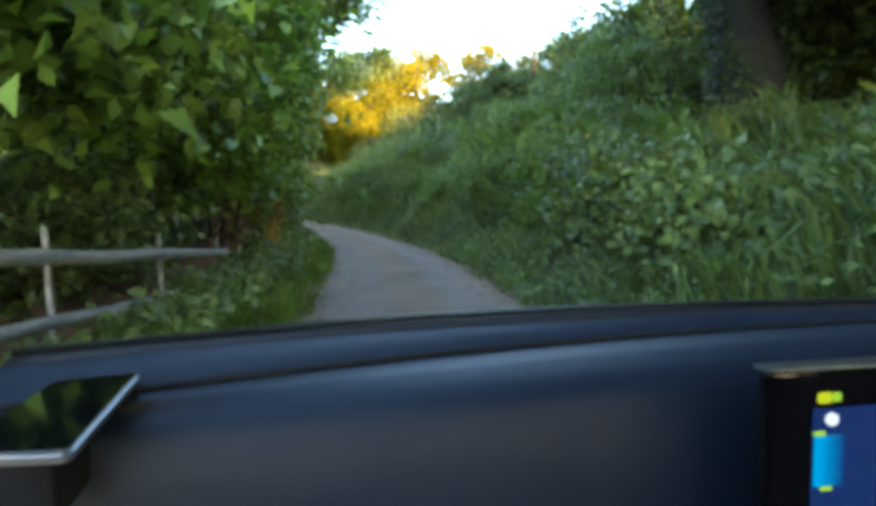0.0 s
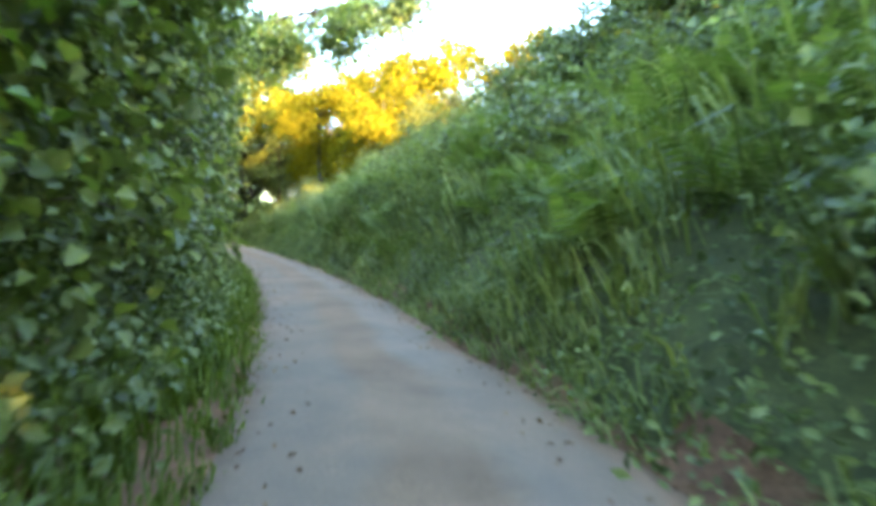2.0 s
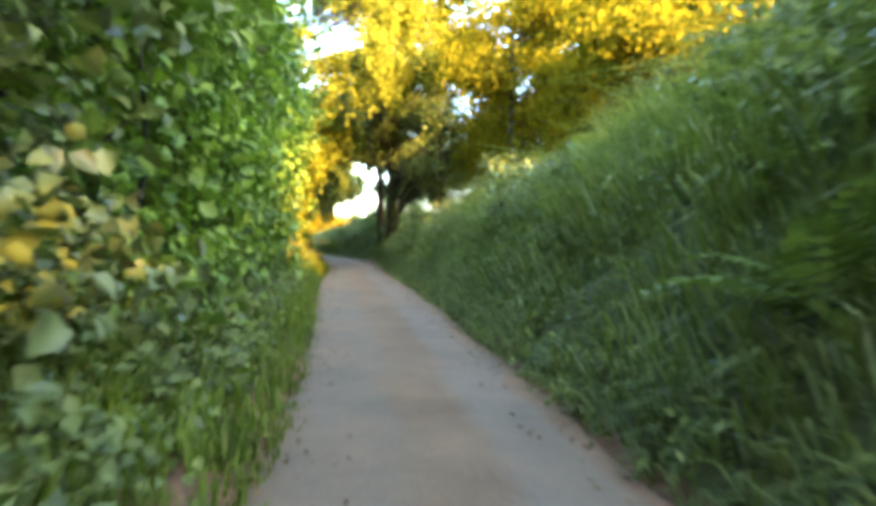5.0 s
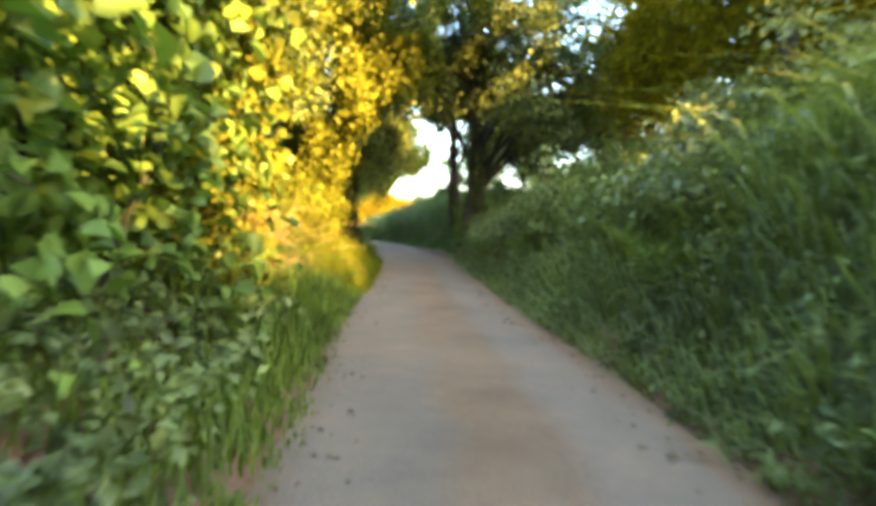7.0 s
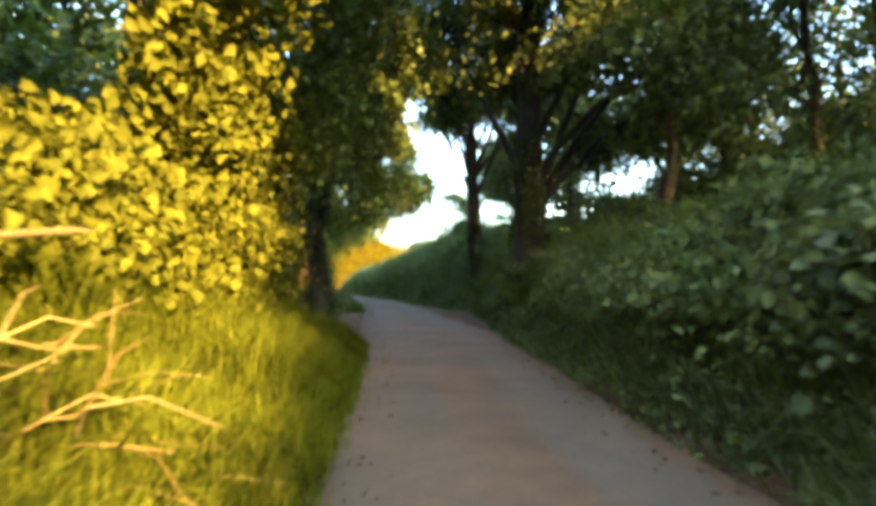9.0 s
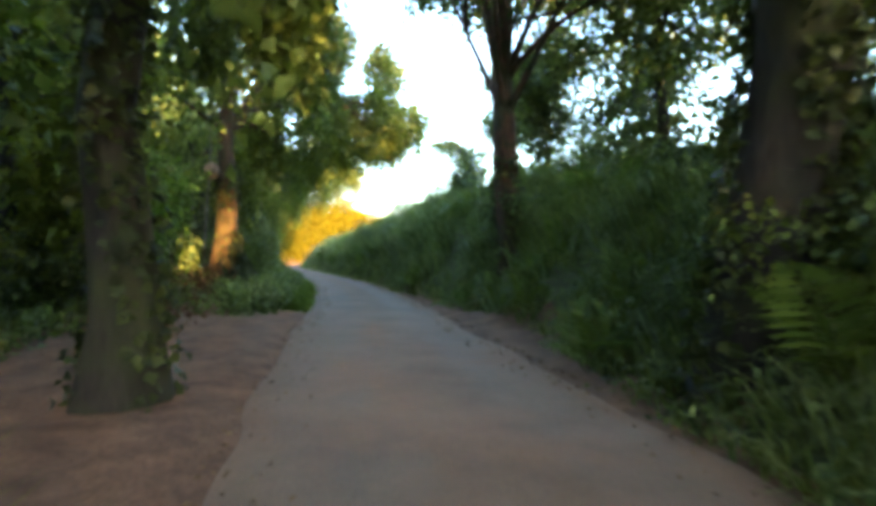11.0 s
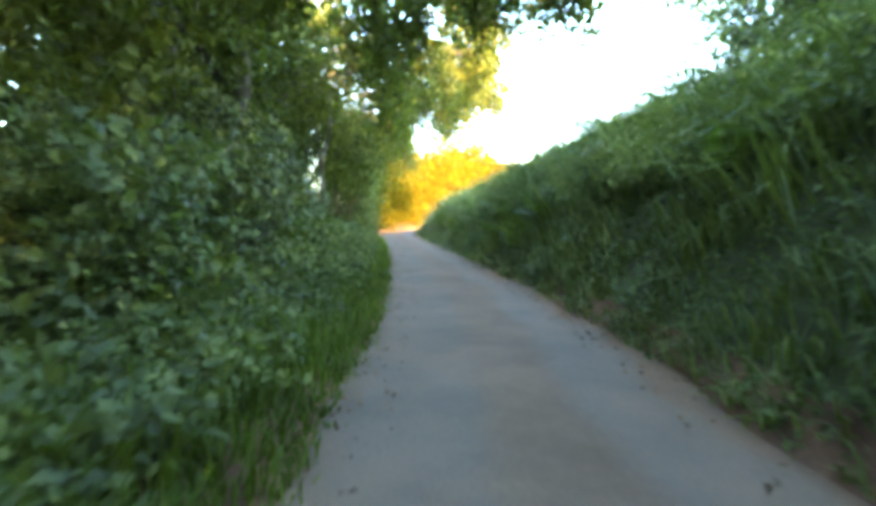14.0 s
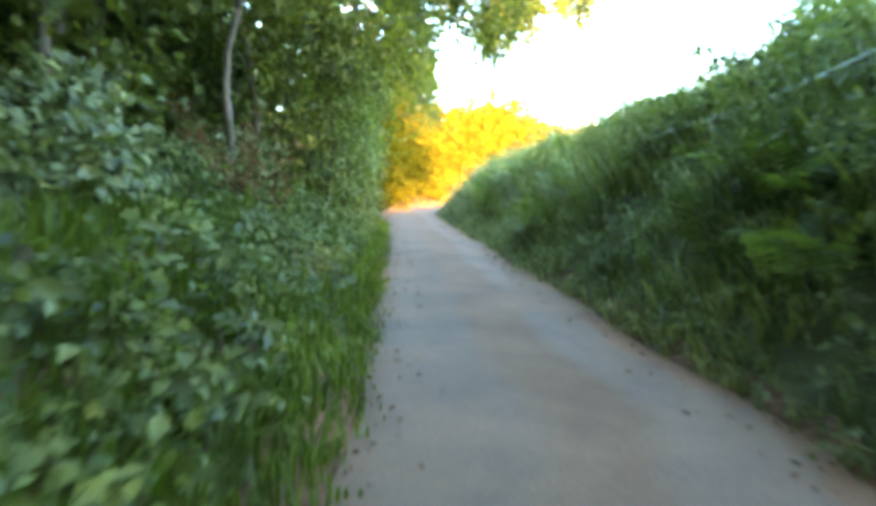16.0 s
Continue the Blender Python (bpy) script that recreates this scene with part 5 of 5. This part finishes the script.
def solid(name, x0, x1, y0, y1, z0, z1, mat, parent, bevel=.01, label=""):
    bm = bmesh.new()
    bmesh.ops.create_cube(bm, size=1.0, matrix=Matrix.Translation(((x0 + x1) / 2, (y0 + y1) / 2, (z0 + z1) / 2)) @ Matrix.Diagonal((x1 - x0, y1 - y0, z1 - z0, 1)))
    bmesh.ops.bevel(bm, geom=bm.edges[:], offset=bevel, segments=2, affect="EDGES")
    bmesh.ops.transform(bm, matrix=CAR, verts=bm.verts)
    me = bpy.data.meshes.new(name)
    bm.to_mesh(me)
    bm.free()
    me.materials.append(mat)
    return part(name, me, parent, label)


car = thing("car", to_world([.37, 0, 0]), "dark grey car standing on the lane, seen from its cabin", "car")
# dashboard: top, groove, rounded front edge, upright face
xs = np.linspace(-.60, 1.42, 41)
cowl = 1.222 - .15 * ((xs - .5) / 1.1) ** 2
seam = 1.11 - .2 * ((xs - 1.0) / 1.33) ** 2
front = .852 + .08 * xs
drop = -.26
prof = [(cowl, drop), (seam + .012, drop - .006), (seam + .009, drop - .026), (seam - .009, drop - .026), (seam - .012, drop - .010), ((seam + front) / 2, drop - .014),
        (front + .05, drop - .022), (front + .018, drop - .032), (front, drop - .055), (front - .012, drop - .12), (front - .02, drop - .3), (front + .1, drop - .55)]
grid = np.array([np.stack([xs * K, y * K, np.full(len(xs), z * K + EYE)], -1) for y, z in prof])
v, f = sheet(grid)
part("dashboard", mesh_from("dashboard", to_world(v), f, PLASTIC, True), car, "dark blue-grey moulded dashboard top with a long seam")
strip = np.array([np.stack([xs * K, (cowl + o) * K, np.full(len(xs), EYE + (drop + h) * K)], -1) for o, h in ((-.012, .004), (.03, .012), (.06, -.02))])
v, f = sheet(strip, .03)
part("windscreen_seal", mesh_from("windscreen_seal", to_world(v), f, BLACK, True), car, "black rubber strip at the windscreen's foot")
# black strip added in the groove to draw the shade of the seam
gap = tube(np.stack([xs * K, seam * K, np.full(len(xs), EYE + (drop - .008) * K)], -1), np.full(len(xs), .0042), 8)
part("seam_strip", mesh_from("seam_strip", to_world(gap[0]), gap[1], SHADOW_GAP, True), car, "black strip laid in the dashboard's seam as its shade")
lip = tube(np.stack([xs * K, (cowl + .02) * K, np.full(len(xs), EYE + (drop + .016) * K)], -1), np.full(len(xs), .0035), 8)
part("windscreen_lip", mesh_from("windscreen_lip", to_world(lip[0]), lip[1], SHADOW_GAP, True), car, "black lip under the windscreen")
# centre screen with its map
sx, sy, sz = .478 * K + .0082, .70 * K, EYE - .222 * K - .004
screen = solid("screen", sx, sx + .27, sy, sy + .018, sz - .19, sz, GLASSY, car, .006, "centre touch screen with a lit map")


def fading(name, near, far, strength):
    """A lit panel whose colour fades from one side to the other."""
    m, t, bsdf, out = material(name)
    tc = t.nodes.new("ShaderNodeTexCoord")
    sep = t.nodes.new("ShaderNodeSeparateXYZ")
    t.links.new(tc.outputs["Generated"], sep.inputs[0])
    t.links.new(ramp(t, sep.outputs[0], [(.15, near), (.95, far)]), bsdf.inputs["Emission Color"])
    bsdf.inputs["Base Color"].default_value = (.01, .01, .01, 1)
    bsdf.inputs["Emission Strength"].default_value = strength
    bsdf.inputs["Roughness"].default_value = .15
    return m


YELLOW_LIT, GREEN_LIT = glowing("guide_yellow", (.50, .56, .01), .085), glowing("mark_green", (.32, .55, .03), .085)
for name, x0, x1, z0, z1, lift, round_, mat in (
        ("map_panel", .0404, .100, -.185, -.033, .0015, .0004, glowing("map_blue", (.004, .02, .10), .085)),
        ("route_bar", .0413, .0690, -.099, -.0557, .003, .0006, fading("route_cyan", (.0, .30, .62), (.0, .03, .16), .085)),
        ("guide_light", .0440, .0560, -.0285, -.0195, .003, .0014, YELLOW_LIT), ("guide_light", .0570, .0645, -.0275, -.0200, .003, .0014, GREEN_LIT),
        ("route_mark", .0404, .0503, -.0557, -.0516, .0035, .0008, GREEN_LIT), ("route_mark", .0474, .0577, -.1030, -.0990, .0035, .0008, GREEN_LIT),
        ("side_panel", .112, .20, -.185, -.03, .003, .0004, glowing("panel_green", (.0, .30, .16), .085))):
    solid(name, sx + x0, sx + x1, sy - lift, sy + .002, sz + z0, sz + z1, mat, screen, round_)
bm = bmesh.new()
bmesh.ops.create_cone(bm, cap_ends=True, segments=20, radius1=.0055, radius2=.0055, depth=.003,
                      matrix=CAR @ Matrix.Translation((sx + .0557, sy - .002, sz - .0419)) @ Matrix.Rotation(radians(90), 4, "X"))
me = bpy.data.meshes.new("marker")
bm.to_mesh(me)
bm.free()
me.materials.append(glowing("marker_white", (.8, .85, .9), .085))
part("marker", me, screen)
solid("screen_edge", sx - .001, sx + .271, sy - .001, sy + .02, sz - .0012, sz + .0022, SILVER, screen, .001)
# bonnet and front
bx = np.linspace(-.50, 1.24, 15)
by = np.linspace(.86, 1.98, 13)
gx_, gy_ = np.meshgrid(bx, by)
q = (gy_ - .86) / 1.12
gz_ = 1.045 - .10 * q - .11 * q ** 3 - .05 * np.abs((gx_ - .37) / .87) ** 3
v, f = sheet(np.stack([gx_, gy_, gz_], -1), .04)
part("bonnet", mesh_from("bonnet", to_world(v), f, PAINT, True), car, "glossy dark grey bonnet")
solid("bumper", -.50, 1.24, 1.90, 2.10, .28, .80, PAINT, car, .07)
solid("grille", .02, .72, 2.08, 2.12, .42, .62, BLACK, car, .01)
for x0 in (-.42, .86):
    solid("headlight", x0, x0 + .30, 2.02, 2.12, .64, .76, SILVER, car, .02)
for x0 in (-.54, 1.19):
    solid("wing", x0, x0 + .09, 1.66, 2.02, .34, .84, PAINT, car, .03)
    solid("side_panel", x0, x0 + .09, -1.0, 1.0, .24, .98, PAINT, car, .03)
    solid("rear_wing", x0, x0 + .09, -2.1, -1.62, .34, .98, PAINT, car, .03)
solid("tailgate", -.50, 1.24, -2.18, -2.05, .34, 1.0, PAINT, car, .04)
solid("floor_pan", -.48, 1.22, -2.05, 1.9, .22, .30, BLACK, car, .02)
solid("roof", -.36, 1.10, -1.75, .12, 1.60, 1.64, PAINT, car, .015)
for x0, x1 in ((-.475, -.34), (1.215, 1.08)):
    part("pillar", mesh_from("pillar", *(lambda a: (to_world(a[0]), a[1]))(tube(np.array([[x0, .76, 1.02], [(x0 + x1) / 2, .44, 1.36], [x1, .10, 1.61]]), [.045, .042, .04], 8)), BLACK, True), car)
    part("rear_pillar", mesh_from("rear_pillar", *(lambda a: (to_world(a[0]), a[1]))(tube(np.array([[x0, -2.0, .96], [x1, -1.72, 1.61]]), [.06, .05], 8)), BLACK, True), car)
for x0 in (-.46, 1.20):
    for y0 in (1.34, -1.31):
        an = np.linspace(0, 2 * np.pi, 25)
        for name, radii, mat, parent in (("tyre", (.21, .235, .30, .325, .33, .325, .30, .235, .21), RUBBER, None), ("rim", (.0, .05, .20, .215, .22, .215, .20, .05, .0), ALLOY, "tyre")):
            off = np.linspace(-.1, .1, 9)
            g = np.array([np.stack([np.full(25, x0 + o), y0 + r * np.cos(an), .335 + r * np.sin(an)], -1) for o, r in zip(off, radii)])
            v, f = sheet(g)
            ob = part(name, mesh_from(name, to_world(v), f, mat, True), car if parent is None else wheel)
            wheel = ob if parent is None else wheel

# phone lying on the dashboard
pc = np.array([(-.444, .907), (-.333, .925), (-.300, .628), (-.430, .637)]) * K
ph_z = EYE - .245 * K
phone = thing("phone", to_world([*pc.mean(0), ph_z - .012]), "dark smartphone with a silver frame lying on the dashboard", "phone")


def rounded(corners, r=.010, n=5):
    """The outline of a four-cornered plate with rounded corners."""
    out = []
    for i in range(4):
        p, a, b = corners[i], corners[i - 1], corners[(i + 1) % 4]
        p0, p1 = p + unit(a - p) * r, p + unit(b - p) * r
        for q in np.linspace(0, 1, n):
            out.append((1 - q) ** 2 * p0 + 2 * q * (1 - q) * p + q * q * p1)
    return np.array(out)


def slab(name, corners, z0, z1, mat, parent, bevel=.004, label=""):
    bm = bmesh.new()
    line = rounded(corners)
    lo = [bm.verts.new((x, y, z0)) for x, y in line]
    hi = [bm.verts.new((x, y, z1)) for x, y in line]
    ends = [bm.faces.new(lo[::-1]), bm.faces.new(hi)]
    for i in range(len(line)):
        k = (i + 1) % len(line)
        bm.faces.new((lo[i], lo[k], hi[k], hi[i]))
    bmesh.ops.recalc_face_normals(bm, faces=bm.faces[:])
    bmesh.ops.bevel(bm, geom=[e for face in ends for e in face.edges], offset=bevel, segments=2, affect="EDGES")
    bmesh.ops.transform(bm, matrix=CAR, verts=bm.verts)
    me = bpy.data.meshes.new(name)
    bm.to_mesh(me)
    bm.free()
    me.materials.append(mat)
    return part(name, me, parent, label)


mid_pc = pc.mean(0)
slab("frame", pc, ph_z - .008, ph_z, SILVER, phone, .002, "silver phone frame")
slab("glass", mid_pc + (pc - mid_pc) * .94, ph_z - .004, ph_z + .0008, GLASSY, phone, .0004, "glossy black phone glass")
# black block added where the phone's shadow darkens the dashboard
slab("phone_shadow_block", mid_pc + (pc - mid_pc) * .66 + np.array([-.02, .02]), ph_z - .075, ph_z - .008, SHADOW_GAP, phone, .003, "black block added under the phone as its shadow")
cable = tube(np.array([[pc[3, 0] + .03, pc[3, 1] - .0, ph_z - .005], [pc[3, 0] + .02, pc[3, 1] - .05, ph_z - .02], [pc[3, 0] - .01, pc[3, 1] - .12, ph_z - .09]]), [.004, .003, .003], 6)
part("cable", mesh_from("cable", to_world(cable[0]), cable[1], SILVER, True), phone, "thin white charging cable")
